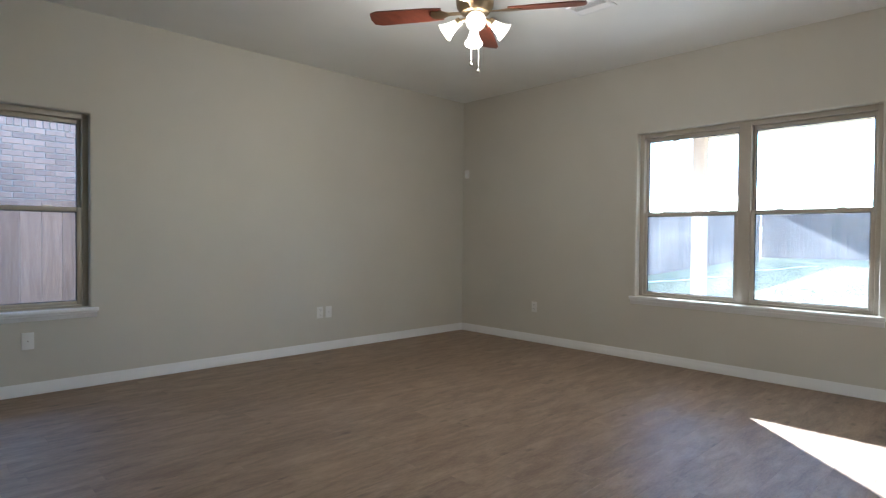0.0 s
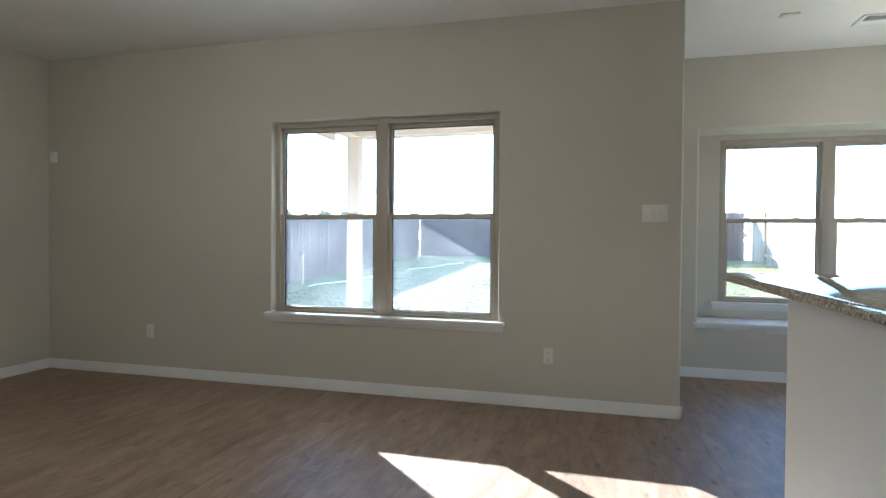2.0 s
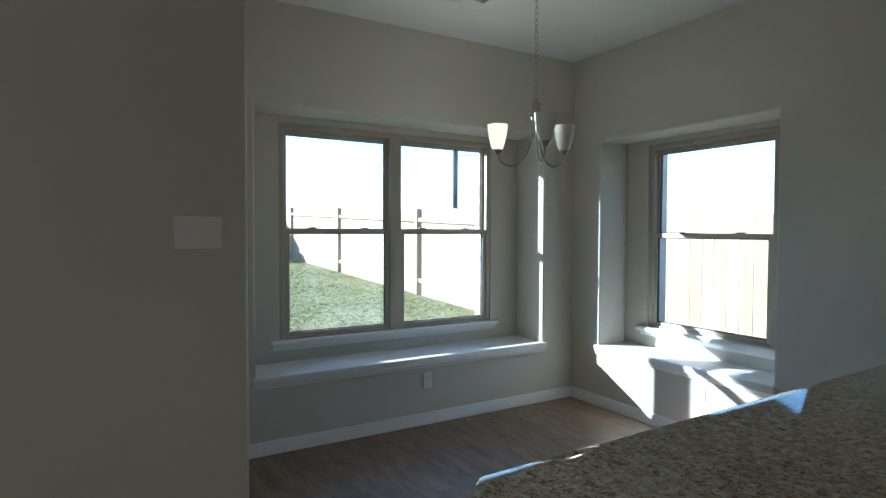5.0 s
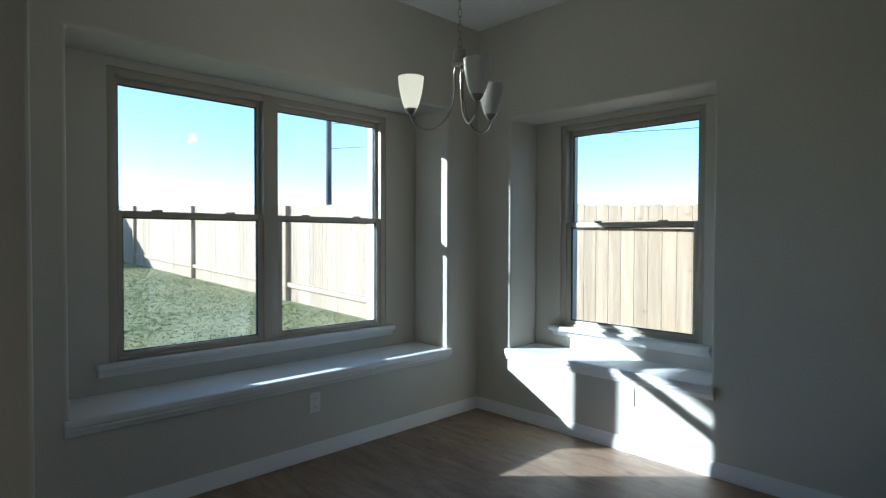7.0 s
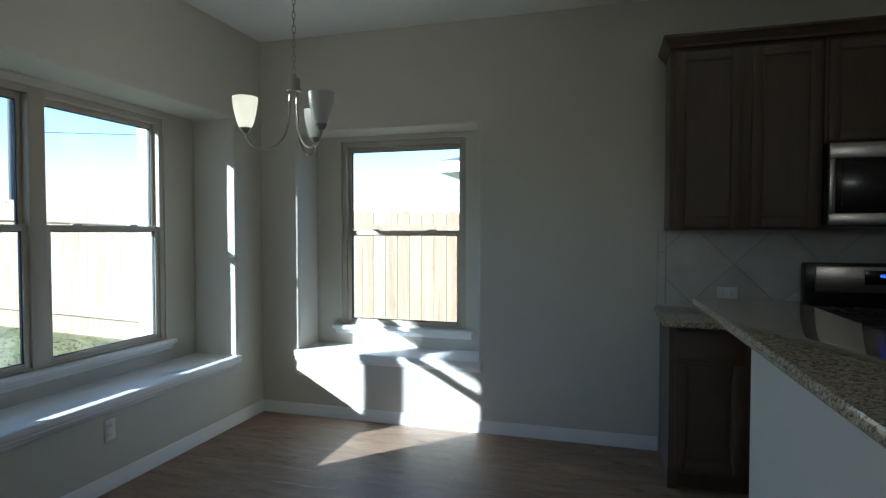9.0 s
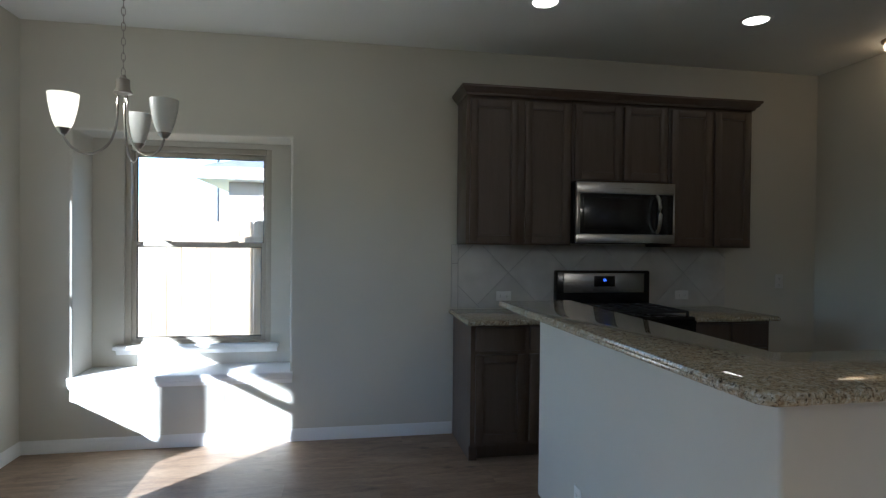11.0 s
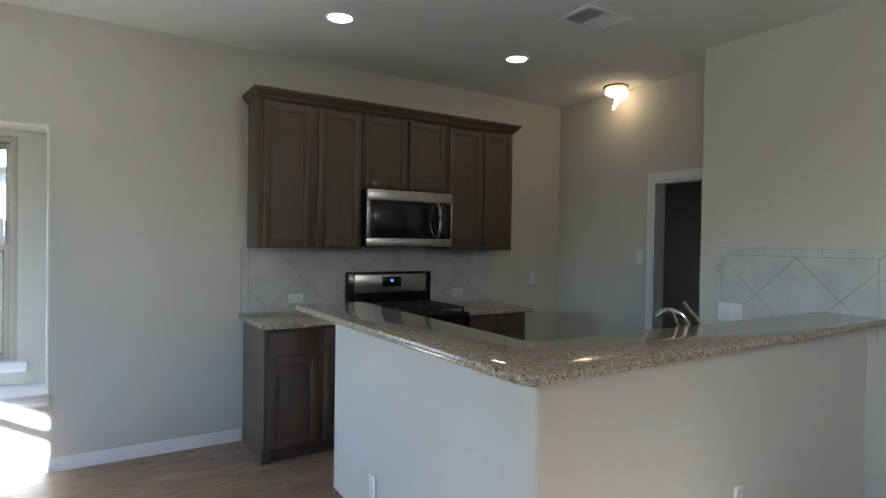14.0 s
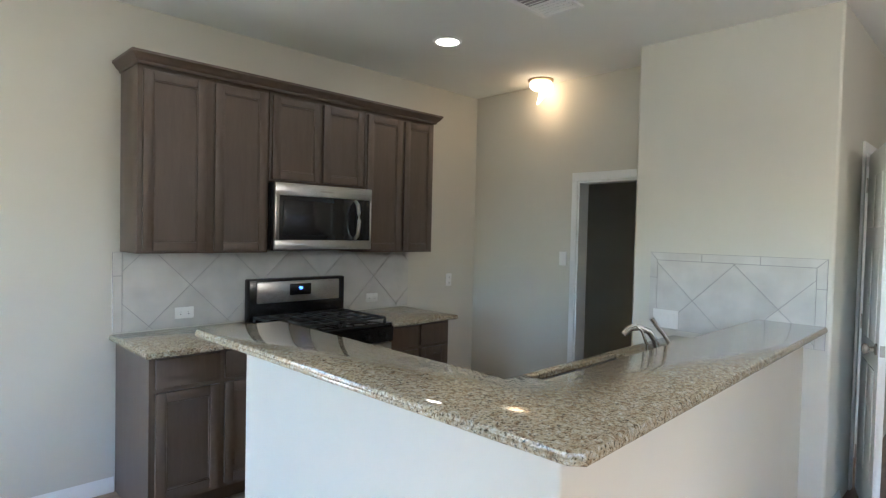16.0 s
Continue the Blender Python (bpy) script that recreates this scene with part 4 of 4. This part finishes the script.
def shrink(poly, d):
    area = sum(p[0] * q[1] - q[0] * p[1] for p, q in zip(poly, poly[1:] + poly[:1])) / 2
    if abs(area) < 4e-4:
        return []
    pts = poly if area > 0 else poly[::-1]
    out = []
    n = len(pts)
    for i in range(n):
        p0, p1, p2 = Vector(pts[i - 1]), Vector(pts[i]), Vector(pts[(i + 1) % n])
        a, b = (p1 - p0).normalized(), (p2 - p1).normalized()
        na, nb = Vector((-a.y, a.x)), Vector((-b.y, b.x))
        out.append(p1 + (na + nb) * (d / max(0.35, 1 + na.dot(nb))))
    return [(p.x, p.y) for p in out]


def backsplash(name, origin, ux, out, u0, u1, w0, w1, vertex, diag, borders, label):
    """Diagonal tiles in a rectangle with border strips; u along ux, w up."""
    root = thing(name, origin, label, "backsplash", kind="structure")
    ux, n = Vector(ux), Vector(out)
    bm = prism(bmesh.new(), [(u0, w0), (u1, w0), (u1, w1), (u0, w1)], n * 0.0005, ux, (0, 0, 1), n * 0.006)
    part("grout_bed", bm, GROUT, root)
    b = 0.05
    i0, i1 = u0 + (b if "l" in borders else 0), u1 - (b if "r" in borders else 0)
    top = w1 - (b if "t" in borders else 0)
    polys = []
    h = diag / 2
    for i in range(-14, 15):
        for j in range(-14, 15):
            cu, cw = vertex[0] + (i + j) * h, vertex[1] + (i - j) * h + h
            polys.append(clip([(cu - h, cw), (cu, cw - h), (cu + h, cw), (cu, cw + h)], i0, i1, w0, top))
    step = 0.33
    if "t" in borders:
        k = u0
        while k < u1 - 1e-6:
            e = min(k + step, u1)
            lo = k + (b if k == u0 and "l" in borders else 0)
            hi = e - (b if e == u1 and "r" in borders else 0)
            polys.append([(lo, w1 - b), (hi, w1 - b), (e, w1), (k, w1)])
            k = e
    for side, a, c in (("l", u0, i0), ("r", i1, u1)):
        if side in borders:
            k = w0
            while k < top - 1e-6:
                e = min(k + step, top)
                far = w1 if e == top and "t" in borders else e
                polys.append([(a, k), (c, k), (c, e if side == "l" else far), (a, far if side == "l" else e)])
                k = e
    for p in polys:
        q = shrink(p, 0.0022) if p else []
        if q:
            part("tile", prism(bmesh.new(), q, n * 0.005, ux, (0, 0, 1), n * (0.006 + random.random() * 0.0008)), TILE, root, smooth=None)
    return root


backsplash("backsplash_south", (3.566, Y_S, 0), (-1, 0, 0), (0, 1, 0), 0.0, 2.245, 0.924, 1.393, (3.566 - 3.13, 1.185), 0.48, "l", "pale ceramic tiles set diagonally above the counter")
backsplash("backsplash_wing", (0.88, -1.405, 0), (0, 1, 0), (1, 0, 0), 0.0, 0.99, 0.955, 1.45, (0.52, 1.393), 0.48, "ltr", "pale ceramic tiles set diagonally with a border")

# ---- doors ----
trim = thing("door_casing_1", (0.482, -2.2, 0), "white painted casing of the utility doorway", "door frame", kind="structure")
bm = bmesh.new()
box(bm, 0.482, 0.497, -2.275, -2.223, 0, 1.9875, 0.004)
box(bm, 0.482, 0.497, -2.275, -1.54, 1.988, 2.055, 0.004)
wpart("casing", bm, TRIM, trim)
bm = bmesh.new()
box(bm, 0.355, 0.490, -2.222, -2.205, 0, 1.985)
box(bm, 0.355, 0.490, -1.62, -1.602, 0, 1.985)
box(bm, 0.355, 0.490, -2.205, -1.62, 1.970, 1.987)
wpart("jamb", bm, TRIM, trim)
trim = thing("door_casing_2", (-0.07, -0.39, 0), "white painted casing of the hall doorway", "door frame", kind="structure")
bm = bmesh.new()
box(bm, 0.173, 0.23, -0.391, -0.376, 0, 2.165, 0.004)
box(bm, -0.533, -0.463, -0.391, -0.376, 0, 2.165, 0.004)
box(bm, -0.463, 0.173, -0.391, -0.376, 2.103, 2.165, 0.004)
wpart("casing", bm, TRIM, trim)
bm = bmesh.new()
box(bm, 0.153, 0.173, -0.508, -0.381, 0, 2.10)
box(bm, -0.463, -0.443, -0.508, -0.381, 0, 2.10)
box(bm, -0.443, 0.153, -0.508, -0.381, 2.082, 2.102)
wpart("jamb", bm, TRIM, trim)
leaf = thing("door_1", (0.178, -0.363, 0.012), "white painted narrow panel door, swung wide open", "door", kind="structure")
leaf.rotation_euler.z = radians(15.5)
part("leaf", boxed(0, 0.61, 0, 0.035, 0, 2.07, 0.002), DOORPAINT, leaf)
for zz, hh in ((0.22, 0.62), (0.98, 0.52), (1.62, 0.30)):
    for u in (0.09, 0.33):
        for y0, y1 in ((-0.005, 0.0005), (0.0345, 0.040)):
            part("panel", boxed(u, u + 0.19, y0, y1, zz, zz + hh, 0.004), DOORPAINT, leaf)
for sgn, y in ((-1, 0.0), (1, 0.035)):
    part("door_knob", lathe(bmesh.new(), [(0.032, 0), (0.032, 0.006), (0.014, 0.012), (0.012, 0.03), (0.026, 0.042), (0.029, 0.056), (0.02, 0.066), (0.0005, 0.068)], (0.55, y, 0.96), 24, (0, sgn, 0)), NICKEL, leaf)
part("latch_plate", boxed(0.609, 0.6115, 0.006, 0.029, 0.93, 0.99), NICKEL, leaf)
for hz in (0.18, 1.0, 1.84):
    part("hinge", boxed(-0.008, 0.003, -0.008, 0.004, hz, hz + 0.09, 0.002), NICKEL, leaf)


# ---- outside: ground and patio ----
def ground_z(x):
    return -0.2 if x < 6 else -0.2 + 0.036 * min(x - 6, 22)


bm = bmesh.new()
xs = [-300, -60, -10, 6.0, 28.0, 80, 300]
ys = [-300, -60, -12, 14, 60, 300]
grid = [[bm.verts.new((x, y, ground_z(x))) for y in ys] for x in xs]
for i in range(len(xs) - 1):
    for j in range(len(ys) - 1):
        bm.faces.new((grid[i][j], grid[i + 1][j], grid[i + 1][j + 1], grid[i][j + 1]))
structure("ground", bm, GRASS, "winter lawn, green with straw-coloured patches", "lawn")
structure("patio_edge", boxed(7.02, 8.6, -0.5, -0.214, -0.3, -0.06, 0.01), CONCRETE, "grey concrete edge of the patio slab", "patio")
structure("patio", boxed(5.33, 8.6, -0.21, 3.6, -0.3, -0.06, 0.01), CONCRETE, "grey concrete patio slab", "patio")
porch = thing("porch_roof", (8.35, 3.4, -0.06), "cream painted porch roof on square columns", "porch")
for cy in (3.40, -0.31):
    wpart("column", boxed(8.265, 8.435, cy - 0.085, cy + 0.085, -0.06, 2.61, 0.006), STUCCO, porch)
wpart("beam", boxed(8.25, 8.45, -0.40, 3.50, 2.61, 2.83, 0.006), STUCCO, porch)
wpart("soffit", boxed(8.45, 8.95, -0.24, 3.50, 2.80, 2.83), STUCCO, porch)
wpart("fascia", boxed(8.95, 8.98, -0.24, 3.50, 2.70, 2.90, 0.004), STUCCO, porch)
wpart("north_soffit", boxed(5.33, 8.98, 3.50, 4.0, 2.80, 2.83), STUCCO, porch)
wpart("north_fascia", boxed(5.33, 8.98, 4.0, 4.03, 2.70, 2.90, 0.004), STUCCO, porch)
wpart("side_beam", boxed(5.33, 8.25, 3.30, 3.50, 2.61, 2.83, 0.006), STUCCO, porch)
wpart("porch_ceiling", boxed(5.33, 8.45, -0.23, 3.50, 2.83, 2.92), STUCCO, porch)


# ---- tufts of grass on the near lawn ----
def tufts(name, count, x0, x1, y0, y1, label):
    rnd = random.Random(5)
    vs, fs = [], []
    for _ in range(count):
        x = x0 + (x1 - x0) * rnd.random() ** 1.6
        y = y0 + (y1 - y0) * rnd.random()
        if x < 8.7 and -0.45 < y < 3.7:
            continue
        z = ground_z(x)
        for _k in range(4):
            a = rnd.random() * 6.283
            hgt = 0.010 + rnd.random() * 0.02
            dx, dy = math.cos(a) * 0.007, math.sin(a) * 0.007
            ox, oy = rnd.uniform(-0.03, 0.03), rnd.uniform(-0.03, 0.03)
            n = len(vs)
            vs += [(x + ox - dx, y + oy - dy, z - 0.005), (x + ox + dx, y + oy + dy, z - 0.005), (x + ox + rnd.uniform(-0.04, 0.04), y + oy + rnd.uniform(-0.04, 0.04), z + hgt)]
            fs.append((n, n + 1, n + 2))
    me = bpy.data.meshes.new(name)
    me.from_pydata(vs, [], fs)
    me.materials.append(GRASS)
    return tagged(new(name, me), label, "grass", kind="stuff")


tufts("lawn_grass", 45000, 6.95, 22, -5.5, 6.5, "short blades of lawn grass")


# ---- fences ----
def fence(name, a, b, material, board, label, height=1.83, posts=2.44, inside=1, gap=0.004, rails=False, rise=0.0):
    """Vertical pickets on rails and posts from a to b; inside is the side of the posts."""
    a, b = Vector(a), Vector(b)
    L = (b - a).length
    d = (b - a) / L
    n = Vector((-d.y, d.x)) * inside
    root = thing(name, (a.x, a.y, ground_z(a.x)), label, "fence")
    rnd = random.Random(len(name) + int(a.x))
    count = int(L / board)
    meshes = []
    for k in range(6):
        w, hgt, c = board - gap, height * (0.99 + 0.02 * rnd.random()), 0.022
        bm = prism(bmesh.new(), [(0, 0), (w, 0), (w, hgt - c), (w - c, hgt), (c, hgt), (0, hgt - c)], (0, 0, 0), (1, 0, 0), (0, 0, 1), (0, 0.016, 0))
        meshes.append(mesh_of("board", bm, material))
    ang = math.atan2(d.y, d.x)
    for i in range(min(count, 300)):
        p = a + d * (i * board)
        ob = new("board", meshes[rnd.randrange(6)])
        ob.parent = root
        ob.location = (p.x - a.x, p.y - a.y, ground_z(p.x) - ground_z(a.x) - 0.02 + rnd.uniform(-0.008, 0.008) + rise)
        ob.rotation_euler = (0, 0, ang)
    s = 0
    while s <= L:
        p = a + d * s + n * 0.05
        o = (p.x - a.x, p.y - a.y, ground_z(p.x) - ground_z(a.x))
        bm = boxed(-0.045, 0.045, -0.045, 0.045, -0.05, height * 0.985, 0.004)
        bmesh.ops.transform(bm, matrix=Matrix.Translation(o) @ Matrix.Rotation(ang, 4, "Z"), verts=bm.verts)
        part("post", bm, material, root)
        if rails and s + posts <= L + 0.1:
            q = a + d * min(L, s + posts)
            for f in (0.17, 0.86):
                bm = bmesh.new()
                za, zb = ground_z(p.x) - ground_z(a.x) + height * f, ground_z(q.x) - ground_z(a.x) + height * f
                e0, e1 = Vector((p.x - a.x, p.y - a.y, za)), Vector((q.x - a.x, q.y - a.y, zb)) + Vector((*(n * 0.05), 0))
                t = Vector((*(n * 0.019), 0))
                up = Vector((0, 0, 0.042))
                c8 = [bm.verts.new(e + st * t + su * up) for e in (e0, e1) for st, su in ((-1, -1), (1, -1), (1, 1), (-1, 1))]
                for f4 in ((0, 1, 2, 3), (7, 6, 5, 4), (0, 4, 5, 1), (1, 5, 6, 2), (2, 6, 7, 3), (3, 7, 4, 0)):
                    bm.faces.new([c8[k] for k in f4])
                part("rail", bm, material, root)
        s += posts
    return root


fence("fence_south", (-0.8, -5.6), (24.6, -5.6), CEDAR, 0.145, "new pale cedar picket fence with posts and rails", posts=4.7, inside=1, rails=True)
fence("fence_east", (24.6, -5.3), (24.6, 7.6), SHADECEDAR, 0.145, "reddish cedar picket fence with shade put into its colour", inside=-1)
fence("fence_north", (-4.0, 7.5), (24.5, 7.5), SHADECEDAR, 0.19, "cedar picket fence with its shade put into the colour", inside=1, height=1.72)

# ---- neighbouring houses, pole, trees ----
nb = thing("brick_house", (0, 9.0, -0.2), "neighbouring house wall of mottled brick", "house")
wpart("wall", boxed(-8, 5.5, 9.0, 9.4, -0.3, 4.2), MORTAR, nb)
bw, bh, j = 0.215, 0.065, 0.011
std = mesh_of("brick", boxed(0, bw, -0.012, 0.02, 0, bh, 0.004, 1), BRICK)
sold = mesh_of("brick", boxed(0, bh, -0.014, 0.02, 0, bw, 0.004, 1), BRICK)
for row in range(16):
    z = 1.30 + row * (bh + j)
    for i in range(15):
        x = -0.3 + i * (bw + j) + (0.5 * (bw + j) if row % 2 else 0)
        ob = new("brick", std)
        ob.parent = nb
        ob.location = (x, -0.002, z + 0.2)
for i in range(42):
    ob = new("brick", sold)
    ob.parent = nb
    ob.location = (-0.3 + i * (bh + j), -0.002, 1.30 + 16 * (bh + j) + 0.2)


def house(name, x0, x1, y0, y1, z0, eave, ridge, label, over=0.45):
    root = thing(name, (x0, y0, z0), label, "house")
    wpart("wall", boxed(x0, x1, y0, y1, z0, eave), STUCCO, root)
    e = (x0 - over, x1 + over, y0 - over, y1 + over)
    wpart("fascia", boxed(e[0], e[1], e[2], e[3], eave - 0.02, eave + 0.18, 0.01), TRIM, root)
    bm = bmesh.new()
    z1 = eave + 0.182
    c = [bm.verts.new(p) for p in ((e[0], e[2], z1), (e[1], e[2], z1), (e[1], e[3], z1), (e[0], e[3], z1))]
    w = min(x1 - x0, y1 - y0) / 2
    if x1 - x0 > y1 - y0:
        r = [bm.verts.new((x0 + w, (y0 + y1) / 2, ridge)), bm.verts.new((x1 - w, (y0 + y1) / 2, ridge))]
        fs = ((c[0], c[1], r[1], r[0]), (c[2], c[3], r[0], r[1]), (c[1], c[2], r[1]), (c[3], c[0], r[0]))
    else:
        r = [bm.verts.new(((x0 + x1) / 2, y0 + w, ridge)), bm.verts.new(((x0 + x1) / 2, y1 - w, ridge))]
        fs = ((c[1], c[2], r[1], r[0]), (c[3], c[0], r[0], r[1]), (c[0], c[1], r[0]), (c[2], c[3], r[1]))
    for f in fs:
        bm.faces.new(f)
    wpart("roof", bm, SHINGLE, root)
    return root


house("south_house", -4.5, 6.3, -20, -9.6, -0.3, 2.45, 4.6, "neighbouring house with pale walls and a grey hip roof")
house("far_house", 22, 30, 19, 30, 0.3, 4.6, 7.2, "distant house with a grey hip roof")
pole = thing("utility_pole", (12.5, -5.97, ground_z(12.5)), "tall dark metal pole behind the fence", "pole")
wpart("shaft", rod(bmesh.new(), (12.5, -5.97, ground_z(12.5) - 0.1), (12.5, -5.97, 7.4), 0.058, 0.05, 16), POLE, pole)
wpart("conduit", rod(bmesh.new(), (12.58, -6.02, ground_z(12.58) - 0.1), (12.58, -6.02, 7.0), 0.018, 0.018, 8), POLE, pole)
wpart("cap", rod(bmesh.new(), (12.5, -5.97, 7.4), (12.5, -5.97, 7.44), 0.06, 0.03, 16), POLE, pole)
mast = thing("distant_mast", (9.0, -22.0, -0.1), "thin dark pole beyond the fence", "pole")
wpart("shaft", rod(bmesh.new(), (9.0, -22.0, -0.2), (9.0, -22.0, 5.1), 0.06, 0.045, 10), POLE, mast)
for k, (z0, z1) in enumerate(((3.75, 6.6), (3.35, 6.0), (2.9, 5.4))):
    pts = []
    for i in range(25):
        s = i / 24
        pts.append((12.46 - 37.8 * s, -6.0 - 25.4 * s, z0 + (z1 - z0) * s - 1.6 * s * (1 - s)))
    whole("power_line", tube(bmesh.new(), pts, 0.006, 5), POLE, "thin black overhead power line", "cable", "overhead lines")


def tree(at, h, spread, seed, leafy, label):
    rnd = random.Random(seed)
    root = thing("tree", at, label, "tree", "trees on the horizon")
    bm = bmesh.new()
    tips = []

    def limb(p, v, L, r, lev):
        q = p + v * L
        rod(bm, p, q, r, r * 0.62, 6)
        if lev == 0:
            tips.append(q)
            return
        for _ in range(3 if lev > 1 else 4):
            w = (v + Vector((rnd.uniform(-1, 1), rnd.uniform(-1, 1), rnd.uniform(-0.2, 0.7))) * 0.75 * spread).normalized()
            limb(p + v * L * rnd.uniform(0.6, 1.0), w, L * rnd.uniform(0.55, 0.8), r * 0.6, lev - 1)

    limb(Vector((0, 0, -0.2)), Vector((rnd.uniform(-0.1, 0.1), rnd.uniform(-0.1, 0.1), 1)).normalized(), h * 0.36, h * 0.028, 3)
    part("trunk", bm, BARK, root)
    if leafy:
        vs, fs = [], []
        for p in tips:
            for _ in range(9):
                c = p + Vector((rnd.gauss(0, 1), rnd.gauss(0, 1), rnd.gauss(0, 0.7))) * h * 0.05
                s = h * rnd.uniform(0.012, 0.03)
                for _k in range(2):
                    u = Vector((rnd.uniform(-1, 1), rnd.uniform(-1, 1), rnd.uniform(-1, 1))).normalized() * s
                    w = u.orthogonal().normalized() * s
                    n = len(vs)
                    vs += [c - u, c + w, c + u, c - w]
                    fs.append((n, n + 1, n + 2, n + 3))
        me = bpy.data.meshes.new("crown")
        me.from_pydata(vs, [], fs)
        me.materials.append(LEAF)
        cr = new("crown", me)
        cr.parent = root
    return root


rnd = random.Random(11)
for i in range(64):
    y = -42 + i * 1.75 + rnd.uniform(-0.8, 0.8)
    tree((68 + rnd.uniform(-8, 14), y, 0.55), rnd.uniform(3.6, 6.4) * (0.55 if y < -4 else 1.0), rnd.uniform(1.0, 1.4), 100 + i, i % 4 != 1, "bare winter tree on the horizon" if i % 4 == 1 else "scrubby green tree on the horizon")

for sx, sy, sh in ((13.4, 7.0, 0.75), (21.5, 6.6, 0.35)):
    st = thing("garden_stake", (sx, sy, ground_z(sx)), "pale wooden stake in the lawn near the fence", "stake", "garden stakes")
    part("shaft", boxed(-0.04, 0.04, -0.03, 0.03, -0.05, sh, 0.006), CEDAR, st)
    part("tip", boxed(-0.03, 0.03, -0.022, 0.022, sh, sh + 0.03, 0.006), CEDAR, st)
for hx, hy, hl in ((13.0, 6.6, 3.0), (17.5, 5.7, 3.2), (10.6, 1.7, 0.6)):
    pts = [(hx + hl * 0.1 * k, hy - hl * 0.03 * k + 0.09 * math.sin(k * 1.1), ground_z(hx + hl * 0.1 * k) + 0.03) for k in range(11)]
    whole("garden_hose", tube(bmesh.new(), pts, 0.018, 6), PLASTIC, "pale hose lying across the lawn", "hose", "hoses on the lawn")

# ---- vinyl planks of the floor, last ----
floor = bpy.data.objects["floor"]
PW, PL = 0.178, 1.22
plank_meshes = {}
rest = bmesh.new()
rnd = random.Random(3)
near = []
yy, row = -3.35, 0
while yy < Y_N:
    x = -3.1 - rnd.random() * PL
    y1 = min(yy + PW, Y_N)
    while x < X_NK:
        a, b = max(x, -3.1), min(x + PL, X_NK)
        if b - a > 0.02 and not (yy > -0.45 and a > X_E) and not (yy < -0.5 and b < -0.8):
            near.append((a, b if yy < -0.46 else min(b, X_E + 0.05), yy, y1))
        x += PL
    yy += PW
    row += 1
near.sort(key=lambda q: abs((q[0] + q[1]) / 2 - 3.4) + abs((q[2] + q[3]) / 2 - 0.8))
g = 0.0002
for i, (a, b, c, d) in enumerate(near):
    if i < 300:
        key = (round(b - a, 3), round(d - c, 3))
        if key not in plank_meshes:
            plank_meshes[key] = mesh_of("plank", boxed(g, key[0] - g, g, key[1] - g, -0.004, 0.0, 0.0003, 1), VINYL)
        ob = new("plank", plank_meshes[key])
        ob.parent = floor
        ob.location = (a, c, 0)
    else:
        box(rest, a + g, b - g, c + g, d - g, -0.004, 0.0)
ob = new("planks", mesh_of("planks", rest, VINYL))
ob.parent = floor
tagged(ob, "brown wood-look vinyl planks", kind="stuff")
